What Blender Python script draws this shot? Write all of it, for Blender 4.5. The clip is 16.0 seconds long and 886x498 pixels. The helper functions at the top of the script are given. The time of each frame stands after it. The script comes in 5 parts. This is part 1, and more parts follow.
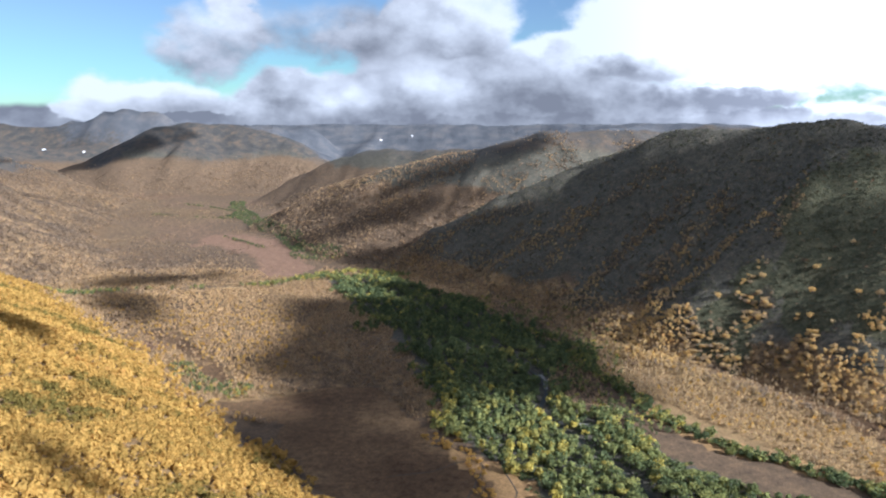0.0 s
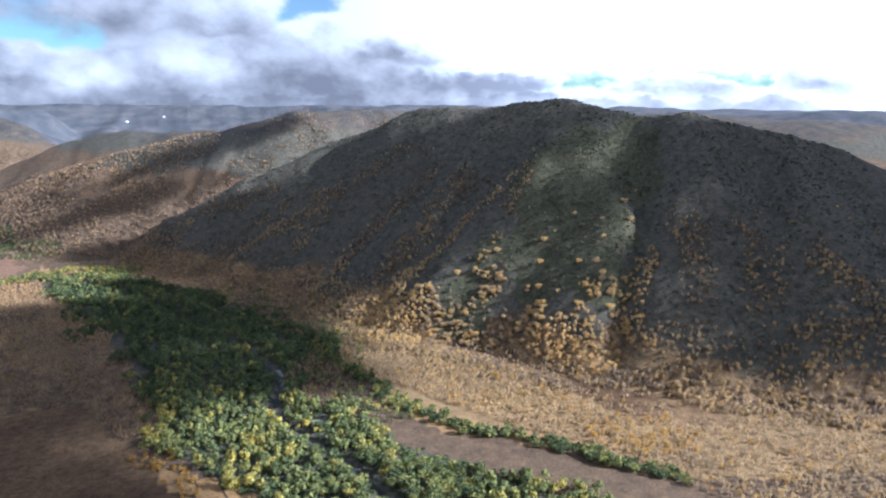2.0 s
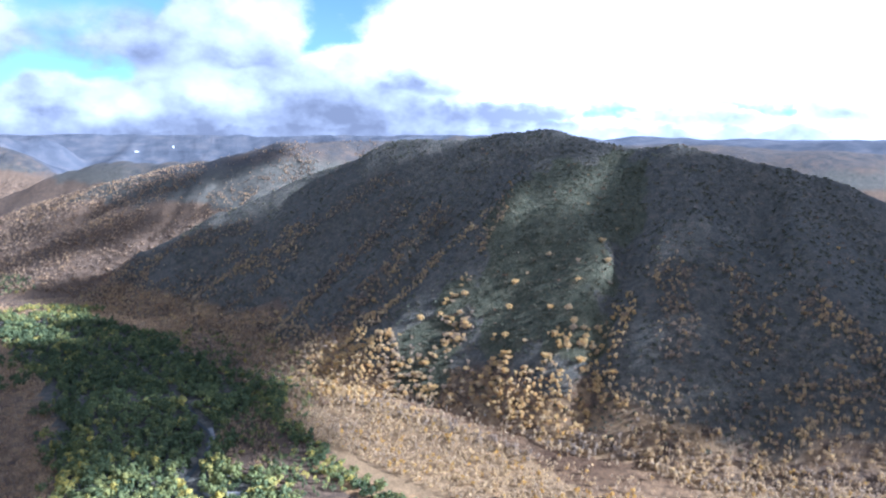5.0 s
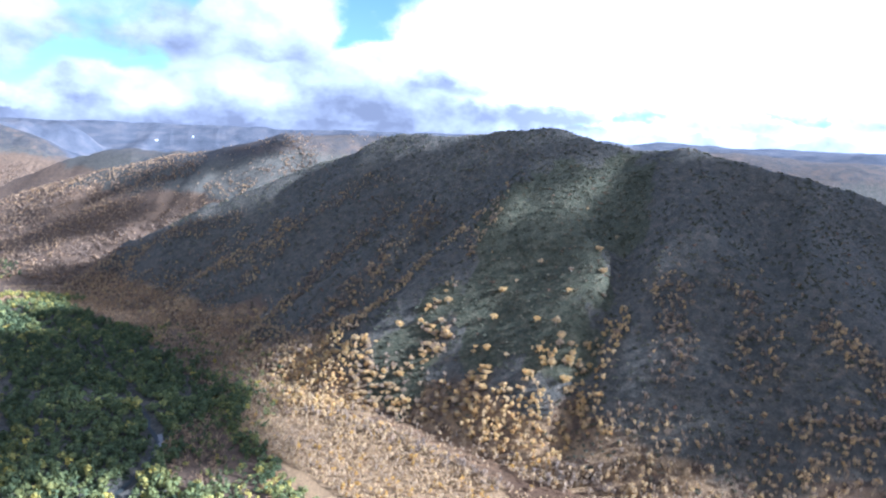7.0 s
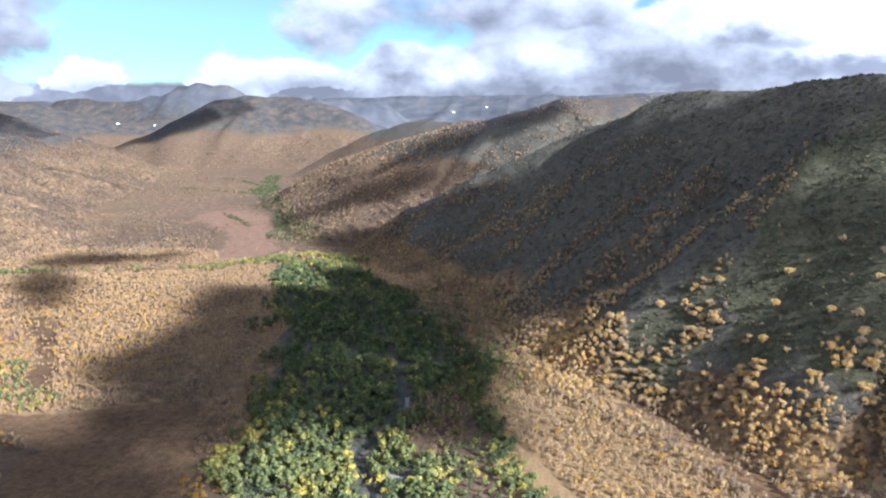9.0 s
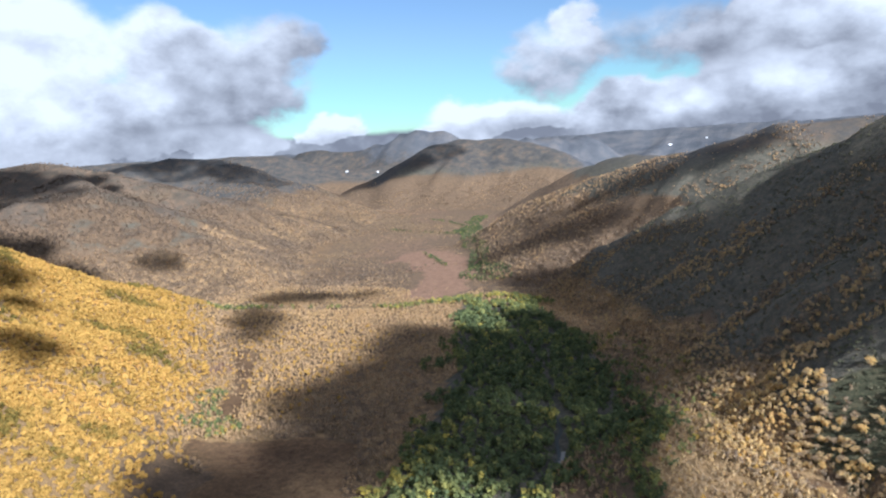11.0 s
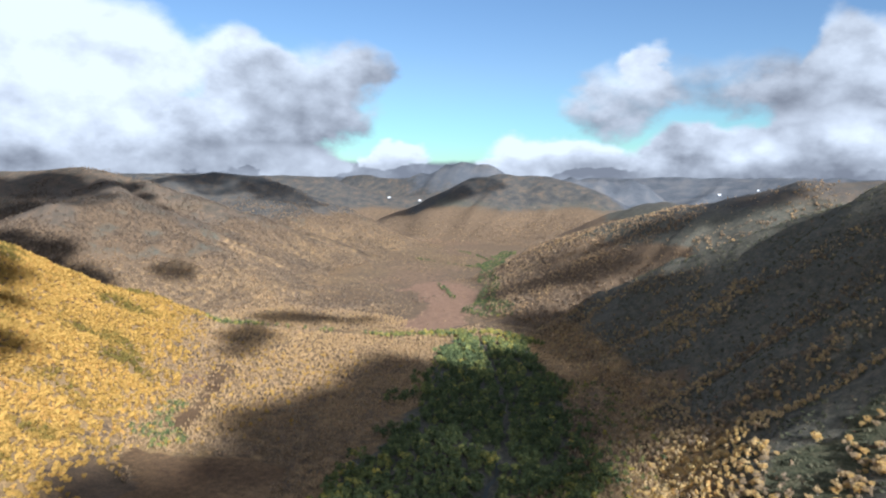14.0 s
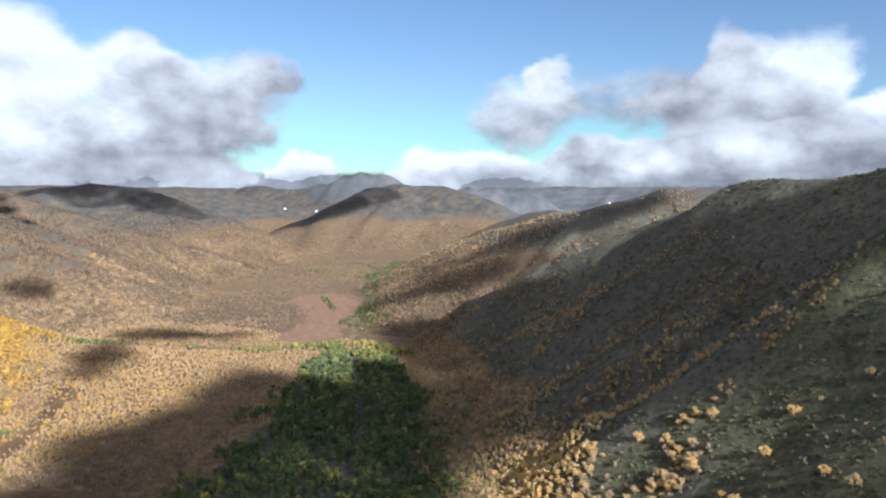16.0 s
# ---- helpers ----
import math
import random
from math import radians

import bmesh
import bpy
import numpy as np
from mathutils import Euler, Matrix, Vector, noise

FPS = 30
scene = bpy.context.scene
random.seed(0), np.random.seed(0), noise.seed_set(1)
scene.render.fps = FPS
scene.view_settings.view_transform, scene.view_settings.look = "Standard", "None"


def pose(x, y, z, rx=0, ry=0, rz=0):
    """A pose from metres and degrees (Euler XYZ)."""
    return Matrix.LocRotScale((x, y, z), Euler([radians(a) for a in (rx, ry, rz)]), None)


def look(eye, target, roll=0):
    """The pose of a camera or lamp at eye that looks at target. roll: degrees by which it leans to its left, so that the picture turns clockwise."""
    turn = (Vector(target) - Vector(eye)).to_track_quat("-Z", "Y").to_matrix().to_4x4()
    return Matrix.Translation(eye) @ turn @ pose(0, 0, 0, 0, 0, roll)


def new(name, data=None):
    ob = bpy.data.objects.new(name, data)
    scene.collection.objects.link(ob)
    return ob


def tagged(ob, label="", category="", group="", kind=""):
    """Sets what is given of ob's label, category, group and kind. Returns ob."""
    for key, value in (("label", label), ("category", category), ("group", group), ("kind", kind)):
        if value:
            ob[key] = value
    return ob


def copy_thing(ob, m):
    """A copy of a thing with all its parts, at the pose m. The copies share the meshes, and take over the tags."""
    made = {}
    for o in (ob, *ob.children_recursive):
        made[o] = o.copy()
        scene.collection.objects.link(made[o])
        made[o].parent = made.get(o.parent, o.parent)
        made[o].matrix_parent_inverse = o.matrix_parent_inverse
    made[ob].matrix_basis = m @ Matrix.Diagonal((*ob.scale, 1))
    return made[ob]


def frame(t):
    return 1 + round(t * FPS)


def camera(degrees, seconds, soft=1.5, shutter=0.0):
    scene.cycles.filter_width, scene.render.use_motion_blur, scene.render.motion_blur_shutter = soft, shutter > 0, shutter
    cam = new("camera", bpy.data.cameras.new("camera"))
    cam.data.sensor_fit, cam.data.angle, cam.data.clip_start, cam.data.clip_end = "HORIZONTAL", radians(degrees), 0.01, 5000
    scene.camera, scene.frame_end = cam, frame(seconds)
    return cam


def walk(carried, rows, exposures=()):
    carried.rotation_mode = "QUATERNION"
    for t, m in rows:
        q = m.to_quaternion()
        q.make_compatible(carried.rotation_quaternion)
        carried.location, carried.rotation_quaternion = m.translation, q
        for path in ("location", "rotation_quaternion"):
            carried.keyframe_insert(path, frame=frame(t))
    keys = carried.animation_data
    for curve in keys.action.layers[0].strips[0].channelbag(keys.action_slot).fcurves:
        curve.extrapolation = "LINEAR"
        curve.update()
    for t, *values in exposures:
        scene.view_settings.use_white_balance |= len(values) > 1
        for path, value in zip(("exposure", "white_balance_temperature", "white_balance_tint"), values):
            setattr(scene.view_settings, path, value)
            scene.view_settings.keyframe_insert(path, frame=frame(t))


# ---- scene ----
cam = camera(63.59, 16.0, soft=2.2)
EYE, TILT = 246.0, -9.9
ROWS = [
    (0.0, 0.00, 0.00, 0.00, 0.00, 0.00, 0.00),
    (0.5, 12.53, 8.98, -0.16, -4.55, 1.11, -0.07),
    (1.0, 24.90, 18.12, 0.01, -9.89, 0.75, -0.06),
    (1.5, 37.10, 27.47, 0.47, -12.87, -1.30, 0.17),
    (2.0, 49.35, 36.59, 0.57, -17.67, -1.81, 2.75),
    (2.5, 61.67, 44.77, 1.40, -17.63, 0.64, 2.94),
    (3.0, 74.18, 51.38, 3.34, -22.64, 1.16, 6.35),
    (3.5, 86.77, 57.27, 5.74, -23.35, 0.88, 4.98),
    (4.0, 99.54, 63.47, 7.68, -21.28, 1.12, 3.59),
    (4.5, 112.28, 70.67, 9.31, -18.26, 0.24, 2.87),
    (4.7, 117.37, 73.82, 9.86, -17.06, 0.53, 2.94),
    (6.8, 170.59, 114.40, 12.86, -13.35, -0.11, 0.58),
    (7.0, 174.84, 117.98, 12.85, -14.21, 0.59, 0.17),
    (7.5, 184.68, 126.98, 12.74, -15.04, 0.35, 0.61),
    (8.0, 193.50, 136.72, 12.96, -8.77, -0.84, 0.48),
    (8.5, 202.15, 147.44, 13.72, -1.16, -0.72, -0.09),
    (9.0, 211.77, 159.00, 15.25, 8.97, -2.15, -0.92),
    (9.5, 222.49, 169.60, 16.79, 17.60, -1.71, -0.95),
    (10.0, 233.56, 178.65, 17.70, 22.49, -0.11, -0.91),
    (10.2, 237.94, 182.02, 18.05, 23.62, -0.02, 0.08),
    (12.3, 283.68, 211.03, 22.06, 30.42, 1.63, -4.35),
    (12.5, 288.37, 214.01, 22.51, 30.59, 1.80, -4.31),
    (13.0, 300.50, 221.60, 23.63, 31.89, 2.16, -5.05),
    (13.5, 312.80, 229.45, 24.55, 31.81, 2.27, -5.48),
    (14.0, 324.14, 237.72, 25.62, 30.64, 2.91, -5.44),
    (14.5, 334.92, 246.91, 26.59, 28.82, 3.18, -5.74),
    (15.0, 345.75, 256.57, 27.69, 27.27, 2.88, -5.30),
    (15.5, 357.23, 266.17, 28.90, 26.46, 3.36, -5.19),
    (16.0, 369.36, 275.72, 29.56, 23.53, 4.35, -3.98),
]
walk(cam, [(t, pose(0, 0, EYE, TILT) @ pose(x, y, z, 90 + pitch, roll, yaw)) for t, x, y, z, yaw, pitch, roll in ROWS],
     [(0.0, 1.50, 5300, 12), (1.0, 1.60, 5180, 12), (2.0, 1.68, 4980, 14), (2.5, 1.86, 4750, 15), (4.0, 2.02, 4520, 17), (7.5, 2.24, 4560, 18), (9.0, 1.90, 5170, 14), (10.0, 1.68, 5300, 13), (12.5, 1.48, 5300, 9), (14.5, 1.54, 5420, 9), (16.0, 1.62, 5500, 10)])

# ---------------------------------------------------------------- light
SUN_AZ, SUN_EL = 119.0, 27.0          # degrees east of +y, and above the horizon
SKY_STRENGTH, CLOUD_STRENGTH = 0.040, 0.24
world = bpy.data.worlds.new("world")
scene.world = world
world.use_nodes = True
wn = world.node_tree
wn.nodes.clear()


def w_math(op, a, b=0.0, clamp=False):
    node = wn.nodes.new("ShaderNodeMath")
    node.operation, node.use_clamp = op, clamp
    for value, socket in ((a, node.inputs[0]), (b, node.inputs[1])):
        if isinstance(value, (int, float)):
            socket.default_value = value
        else:
            wn.links.new(value, socket)
    return node.outputs[0]


def w_span(value, lo, hi, to_lo=0.0, to_hi=1.0):
    """Eased step from one level to another."""
    node = wn.nodes.new("ShaderNodeMapRange")
    node.interpolation_type = "SMOOTHSTEP"
    wn.links.new(value, node.inputs[0])
    for key, v in ((1, lo), (2, hi), (3, to_lo), (4, to_hi)):
        node.inputs[key].default_value = v
    return node.outputs[0]


def w_hump(value, centre, half, soft):
    return w_span(w_math("ABSOLUTE", w_math("SUBTRACT", value, centre)), half + soft, half)


def w_noise(vector, scale, detail, rough):
    node = wn.nodes.new("ShaderNodeTexNoise")
    node.inputs["Scale"].default_value, node.inputs["Detail"].default_value, node.inputs["Roughness"].default_value = scale, detail, rough
    wn.links.new(vector, node.inputs["Vector"])
    return node.outputs[0]


def w_vector(x, y, z):
    node = wn.nodes.new("ShaderNodeCombineXYZ")
    for value, socket in ((x, node.inputs[0]), (y, node.inputs[1]), (z, node.inputs[2])):
        wn.links.new(value, socket)
    return node.outputs[0]


w_sky = wn.nodes.new("ShaderNodeTexSky")
w_sky.sky_type = "NISHITA"
w_sky.sun_disc = False
w_sky.sun_elevation = radians(SUN_EL)
w_sky.sun_rotation = radians(SUN_AZ)
w_sky.altitude = 900.0
w_sky.dust_density = 0.7
w_sky.ozone_density = 1.6
w_dir = wn.nodes.new("ShaderNodeTexCoord").outputs["Generated"]
w_xyz = wn.nodes.new("ShaderNodeSeparateXYZ")
wn.links.new(w_dir, w_xyz.inputs[0])
dx, dy, dz = w_xyz.outputs
bearing = w_math("MULTIPLY", w_math("ARCTAN2", dx, dy), 57.2958)     # degrees, east of +y
rise = w_math("MULTIPLY", w_math("ARCSINE", dz), 57.2958)
heap = w_vector(dx, dy, w_math("MULTIPLY", dz, 1.5))
lift = w_vector(w_math("SUBTRACT", dx, -0.012), w_math("SUBTRACT", dy, -0.006), w_math("ADD", w_math("MULTIPLY", dz, 1.5), 0.035))
n_heap, n_fine = w_noise(heap, 8.0, 8, 0.56), w_noise(heap, 26.0, 6, 0.6)
n_body, n_lift = w_noise(heap, 10.0, 5, 0.5), w_noise(lift, 10.0, 5, 0.5)
# the clouds: bearing and rise of the middle, half width and half height, weight, brightness, how much brighter the top is
CLOUDS_WEST = [
    (-60, 7.8, 12.5, 6.0, 1.0, 0.95, 0.20), (-60, 3.5, 12.5, 2.3, 0.9, 0.62, 0.30), (-58.6, 1.3, 13, 1.4, 0.8, 0.40, 0.0),
    (-42.4, 6.0, 6.6, 4.4, 0.75, 0.42, 0.25), (-46, 8.7, 3.3, 2.4, 0.6, 0.75, 0.3), (-37.0, 8.9, 3.0, 1.7, 0.45, 0.45, 0.3),
    (-47.3, 3.8, 5.8, 1.7, 0.8, 0.60, 0.3), (-44.4, 1.4, 5.6, 1.2, 0.9, 0.55, 0.1), (-75, 6.0, 12, 7.0, 0.9, 0.8, 0.2),
]
CLOUDS_NORTH = [
    (-17.2, 6.2, 4.4, 3.0, 0.55, 0.48, 0.3), (-15.0, 8.6, 2.2, 1.4, 0.6, 0.62, 0.2), (-22.2, 2.0, 6.2, 1.7, 1.0, 0.95, 0.30),
    (-34.9, 2.0, 2.2, 1.2, 0.95, 0.90, 0.30), (-10.6, 2.4, 5.0, 1.7, 0.9, 0.46, 0.4), (-3.4, 3.0, 3.8, 3.0, 0.9, 0.40, 0.2),
    (-2.4, 8.8, 2.6, 3.6, 0.55, 0.50, 0.1), (-9.5, 6.8, 6.0, 2.6, 0.40, 0.36, 0.2), (-2.6, 3.9, 3.5, 1.4, 0.8, 0.66, 0.3),
    (5.4, 3.8, 5.7, 1.7, 0.95, 0.40, 0.2), (-10.0, 1.5, 6.6, 1.2, 0.8, 0.40, 0.4),
]
CLOUDS_EAST = [
    (-1.5, 6.6, 6.0, 2.6, 0.5, 0.26, 0.2), (-7.2, 2.0, 3.4, 1.1, 0.9, 0.50, 0.4), (0.2, 3.2, 5.0, 1.5, 0.95, 0.66, 0.4),
    (8.8, 5.0, 5.0, 1.9, 1.0, 0.72, 0.4), (10.7, 2.0, 9.8, 1.5, 1.1, 0.26, 0.15), (15.2, 4.4, 5.2, 1.0, 1.3, 0.22, 0.2),
    (1.5, 8.0, 4.6, 3.4, 0.5, 0.9, 0.1), (33, 9.0, 21, 7.0, 1.3, 1.45, 0.0), (21.0, 7.6, 10.9, 4.6, 1.0, 1.3, 0.0), (54, 7.0, 14, 6.5, 1.3, 1.45, 0.0), (72, 12, 16, 12, 0.9, 1.3, 0.0),
    (22.1, 1.8, 5.2, 0.9, 2.0, 0.22, 0.1),
]
CLOUDS_STRIPS = [(35.3, 1.4, 5.0, 0.7, 2.0, 0.25, 0.1), (45.0, 2.0, 2.8, 1.0, 2.0, 0.25, 0.1), (51.0, 2.6, 4.2, 1.4, 2.2, 0.22, 0.1)]
skewed = w_vector(w_math("ADD", bearing, w_math("MULTIPLY", w_math("SUBTRACT", n_heap, 0.5), 9.0)),
                  w_math("ADD", rise, w_math("ADD", w_math("MULTIPLY", w_math("SUBTRACT", n_body, 0.5), 4.0), w_math("MULTIPLY", w_math("SUBTRACT", n_fine, 0.5), 1.2))),
                  w_math("MULTIPLY", dz, 0.0))
mass, lit = 0.0, 0.0
for az, el, wide, tall, weight, shine, top in CLOUDS_WEST + CLOUDS_NORTH + CLOUDS_EAST + CLOUDS_STRIPS:
    at = wn.nodes.new("ShaderNodeVectorMath")
    at.operation = "MULTIPLY_ADD"
    wn.links.new(skewed, at.inputs[0])
    at.inputs[1].default_value, at.inputs[2].default_value = (1 / wide, 1 / tall, 0), (-az / wide, -el / tall, 0)
    size = wn.nodes.new("ShaderNodeVectorMath")
    size.operation = "LENGTH"
    wn.links.new(at.outputs[0], size.inputs[0])
    up = wn.nodes.new("ShaderNodeSeparateXYZ")
    wn.links.new(at.outputs[0], up.inputs[0])
    there = w_math("MULTIPLY", w_span(size.outputs["Value"], 1.25, 0.45), weight)
    mass = w_math("ADD", there, mass)
    lit = w_math("ADD", w_math("MULTIPLY", there, w_math("ADD", w_math("MULTIPLY", up.outputs[1], top), shine)), lit)
lit = w_math("DIVIDE", lit, w_math("MAXIMUM", mass, 0.05))
# a grey sheet along the skyline
low_sheet = w_math("MULTIPLY", w_span(rise, 1.9, 0.7), 0.8)
lit = w_math("ADD", w_math("MULTIPLY", lit, w_math("SUBTRACT", 1.0, w_math("MULTIPLY", low_sheet, 0.6))), w_math("MULTIPLY", low_sheet, 0.30))
mass = w_math("ADD", mass, low_sheet)
# broken white cloud over the rest of the sky
away = w_math("MAXIMUM", w_span(rise, 15.0, 28.0), w_span(w_math("ABSOLUTE", bearing), 72.0, 95.0))
spread = w_math("MULTIPLY", away, w_span(w_noise(heap, 3.0, 5, 0.5), 0.37, 0.55))
lit = w_math("ADD", w_math("MULTIPLY", lit, w_math("SUBTRACT", 1.0, spread)), w_math("MULTIPLY", spread, 0.62))
mass = w_math("ADD", mass, spread)
w_cover = w_span(w_math("ADD", mass, w_math("MULTIPLY", w_math("SUBTRACT", n_fine, 0.5), 0.5)), 0.10, 0.62)
relief = w_math("MULTIPLY", w_math("SUBTRACT", n_body, n_lift), 1.2)
bright = w_math("ADD", lit, w_math("ADD", relief, w_math("MULTIPLY", w_math("SUBTRACT", n_fine, 0.5), 0.35)))
glare = w_math("MULTIPLY", w_span(bearing, 10.0, 28.0), w_span(bearing, 100.0, 75.0))
w_tone = wn.nodes.new("ShaderNodeValToRGB")
for el, (pos, col) in zip(w_tone.color_ramp.elements, ((0.10, (0.385, 0.388, 0.42, 1)), (0.95, (1.45, 1.45, 1.45, 1)))):
    el.position, el.color = pos, col
wn.links.new(bright, w_tone.inputs[0])
w_glow = w_math("ADD", 1.0, w_math("MULTIPLY", w_math("MULTIPLY", glare, w_hump(rise, 6.0, 8.0, 10.0)), 0.8))
w_bg = wn.nodes.new("ShaderNodeBackground")
w_bg.inputs["Strength"].default_value = SKY_STRENGTH
w_air = wn.nodes.new("ShaderNodeMix")
w_air.data_type, w_air.blend_type = "RGBA", "MULTIPLY"
w_air.inputs[7].default_value = (0.78, 1.03, 0.94, 1)
wn.links.new(w_span(rise, 9.0, 2.0), w_air.inputs[0])
wn.links.new(w_sky.outputs[0], w_air.inputs[6])
wn.links.new(w_air.outputs[2], w_bg.inputs["Color"])
w_cloud = wn.nodes.new("ShaderNodeBackground")
wn.links.new(w_tone.outputs[0], w_cloud.inputs["Color"])
wn.links.new(w_math("MULTIPLY", w_glow, CLOUD_STRENGTH), w_cloud.inputs["Strength"])
w_mix = wn.nodes.new("ShaderNodeMixShader")
wn.links.new(w_cover, w_mix.inputs[0])
wn.links.new(w_bg.outputs[0], w_mix.inputs[1])
wn.links.new(w_cloud.outputs[0], w_mix.inputs[2])
w_out = wn.nodes.new("ShaderNodeOutputWorld")
wn.links.new(w_mix.outputs[0], w_out.inputs["Surface"])

sun = new("sun", bpy.data.lights.new("sun", "SUN"))
sun.data.energy, sun.data.angle, sun.data.color = 4.4, radians(0.9), (1.0, 0.93, 0.82)
sun_dir = Vector((math.sin(radians(SUN_AZ)) * math.cos(radians(SUN_EL)), math.cos(radians(SUN_AZ)) * math.cos(radians(SUN_EL)), math.sin(radians(SUN_EL))))
sun.matrix_world = look(sun_dir * 2000, (0, 0, 0))


# ---------------------------------------------------------------- numbers on the plan
def lattice(ix, iy, seed):
    h = (ix.astype(np.int64) * 374761393 + iy.astype(np.int64) * 668265263 + seed * 1442695041) & 0xFFFFFFFF
    h = ((h ^ (h >> 13)) * 1274126177) & 0xFFFFFFFF
    return ((h ^ (h >> 16)) & 0xFFFFFF) / float(0xFFFFFF)


def vnoise(x, y, seed=0):
    """Smooth noise, 0 to 1."""
    ix, iy = np.floor(x), np.floor(y)
    fx, fy = x - ix, y - iy
    fx, fy = fx * fx * (3 - 2 * fx), fy * fy * (3 - 2 * fy)
    a, b = lattice(ix, iy, seed), lattice(ix + 1, iy, seed)
    c, d = lattice(ix, iy + 1, seed), lattice(ix + 1, iy + 1, seed)
    return (a * (1 - fx) + b * fx) * (1 - fy) + (c * (1 - fx) + d * fx) * fy


def fbm(x, y, size, octaves=4, seed=0):
    """Layered noise about zero, -1 to 1."""
    total, amp, norm = 0.0, 1.0, 0.0
    for k in range(octaves):
        total = total + amp * (2 * vnoise(x / size + 17.3 * k, y / size - 9.1 * k, seed + k) - 1)
        norm += amp
        amp, size = amp * 0.5, size * 0.5
    return total / norm


def ridge(x, y, crest, slope, blunt=10.0):
    """Height of a ridge with a crest line of (x, y, z) points and even flanks."""
    best = np.full(np.shape(x), -1e3)
    for (x0, y0, z0), (x1, y1, z1) in zip(crest, crest[1:]):
        dx, dy = x1 - x0, y1 - y0
        t = np.clip(((x - x0) * dx + (y - y0) * dy) / (dx * dx + dy * dy), 0, 1)
        d = np.hypot(x - x0 - t * dx, y - y0 - t * dy)
        best = np.maximum(best, z0 + t * (z1 - z0) - slope * (np.sqrt(d * d + blunt * blunt) - blunt))
    return best


def gullied(x, y, crest, slope, blunt, depth, length, seed):
    """A ridge whose flanks are cut by gullies that run straight down from the crest."""
    best, away, along, run = np.full(np.shape(x), -1e3), np.zeros(np.shape(x)), np.zeros(np.shape(x)), 0.0
    for (x0, y0, z0), (x1, y1, z1) in zip(crest, crest[1:]):
        dx, dy = x1 - x0, y1 - y0
        size = math.hypot(dx, dy)
        raw = ((x - x0) * dx + (y - y0) * dy) / (dx * dx + dy * dy)
        t = np.clip(raw, 0, 1)
        d = np.hypot(x - x0 - t * dx, y - y0 - t * dy)
        h = z0 + t * (z1 - z0) - slope * (np.sqrt(d * d + blunt * blunt) - blunt)
        up = h > best
        side = np.sign((x - x0) * dy - (y - y0) * dx)
        best, away, along = np.where(up, h, best), np.where(up, d, away), np.where(up, run + raw * size + 900 * side, along)
        run += size
    wave = vnoise(along / length, away / 700.0, seed) + 0.5 * vnoise(along / length * 2.3, away / 300.0, seed + 1)
    return best + depth * smooth_step(15, 150, away) * (np.abs(2 * wave - 1.5) * 1.6 - 1.0)


def plane(x, y, x0, y0, z0, gx, gy):
    return z0 + gx * (x - x0) + gy * (y - y0)


def soft_max(heights, k):
    top = np.maximum.reduce(heights)
    return top + k * np.log(sum(np.exp((h - top) / k) for h in heights))


def soft_min(heights, k):
    return -soft_max([-h for h in heights], k)


RIVER = [(150, 400), (139, 466), (112, 520), (85, 585), (100, 669), (70, 760), (20, 870), (-60, 1000), (-150, 1130), (-250, 1330), (-330, 1500), (-420, 1690), (-520, 1903), (-640, 2200), (-700, 2440), (-650, 2620)]

GULLY = [(560, 800), (513, 722), (455, 655), (412, 600), (385, 566)]
TOE = [(184, 792), (222, 728), (244, 712), (292, 668), (320, 610), (348, 578), (390, 526), (461, 465), (542, 431), (620, 390)]
RIBS = [
    [(449, 859), (422, 826), (384, 806), (339, 804), (291, 795), (250, 812)],
    [(328, 1006), (245, 1028), (127, 1039), (65, 1031)],
    [(360, 943), (304, 907), (268, 896), (238, 888)],
    [(361, 917), (319, 886), (287, 859), (241, 845)],
    [(599, 741), (542, 701), (479, 635), (440, 590)],
    [(692, 690), (602, 605), (551, 559)],
]


def smooth_step(lo, hi, v):
    t = np.clip((v - lo) / (hi - lo), 0, 1)
    return t * t * (3 - 2 * t)


def near_line(x, y, line):
    best = np.full(np.shape(x), 1e9)
    for (x0, y0), (x1, y1) in zip(line, line[1:]):
        dx, dy = x1 - x0, y1 - y0
        t = np.clip(((x - x0) * dx + (y - y0) * dy) / (dx * dx + dy * dy), 0, 1)
        best = np.minimum(best, np.hypot(x - x0 - t * dx, y - y0 - t * dy))
    return best


def inside(x, y, poly):
    """1 inside the outline on the plan, 0 outside."""
    odd = np.zeros(np.shape(x), bool)
    for (x0, y0), (x1, y1) in zip(poly, poly[1:] + poly[:1]):
        cross = ((y0 > y) != (y1 > y)) & (x < (x1 - x0) * (y - y0) / ((y1 - y0) or 1e-9) + x0)
        odd ^= cross
    return odd


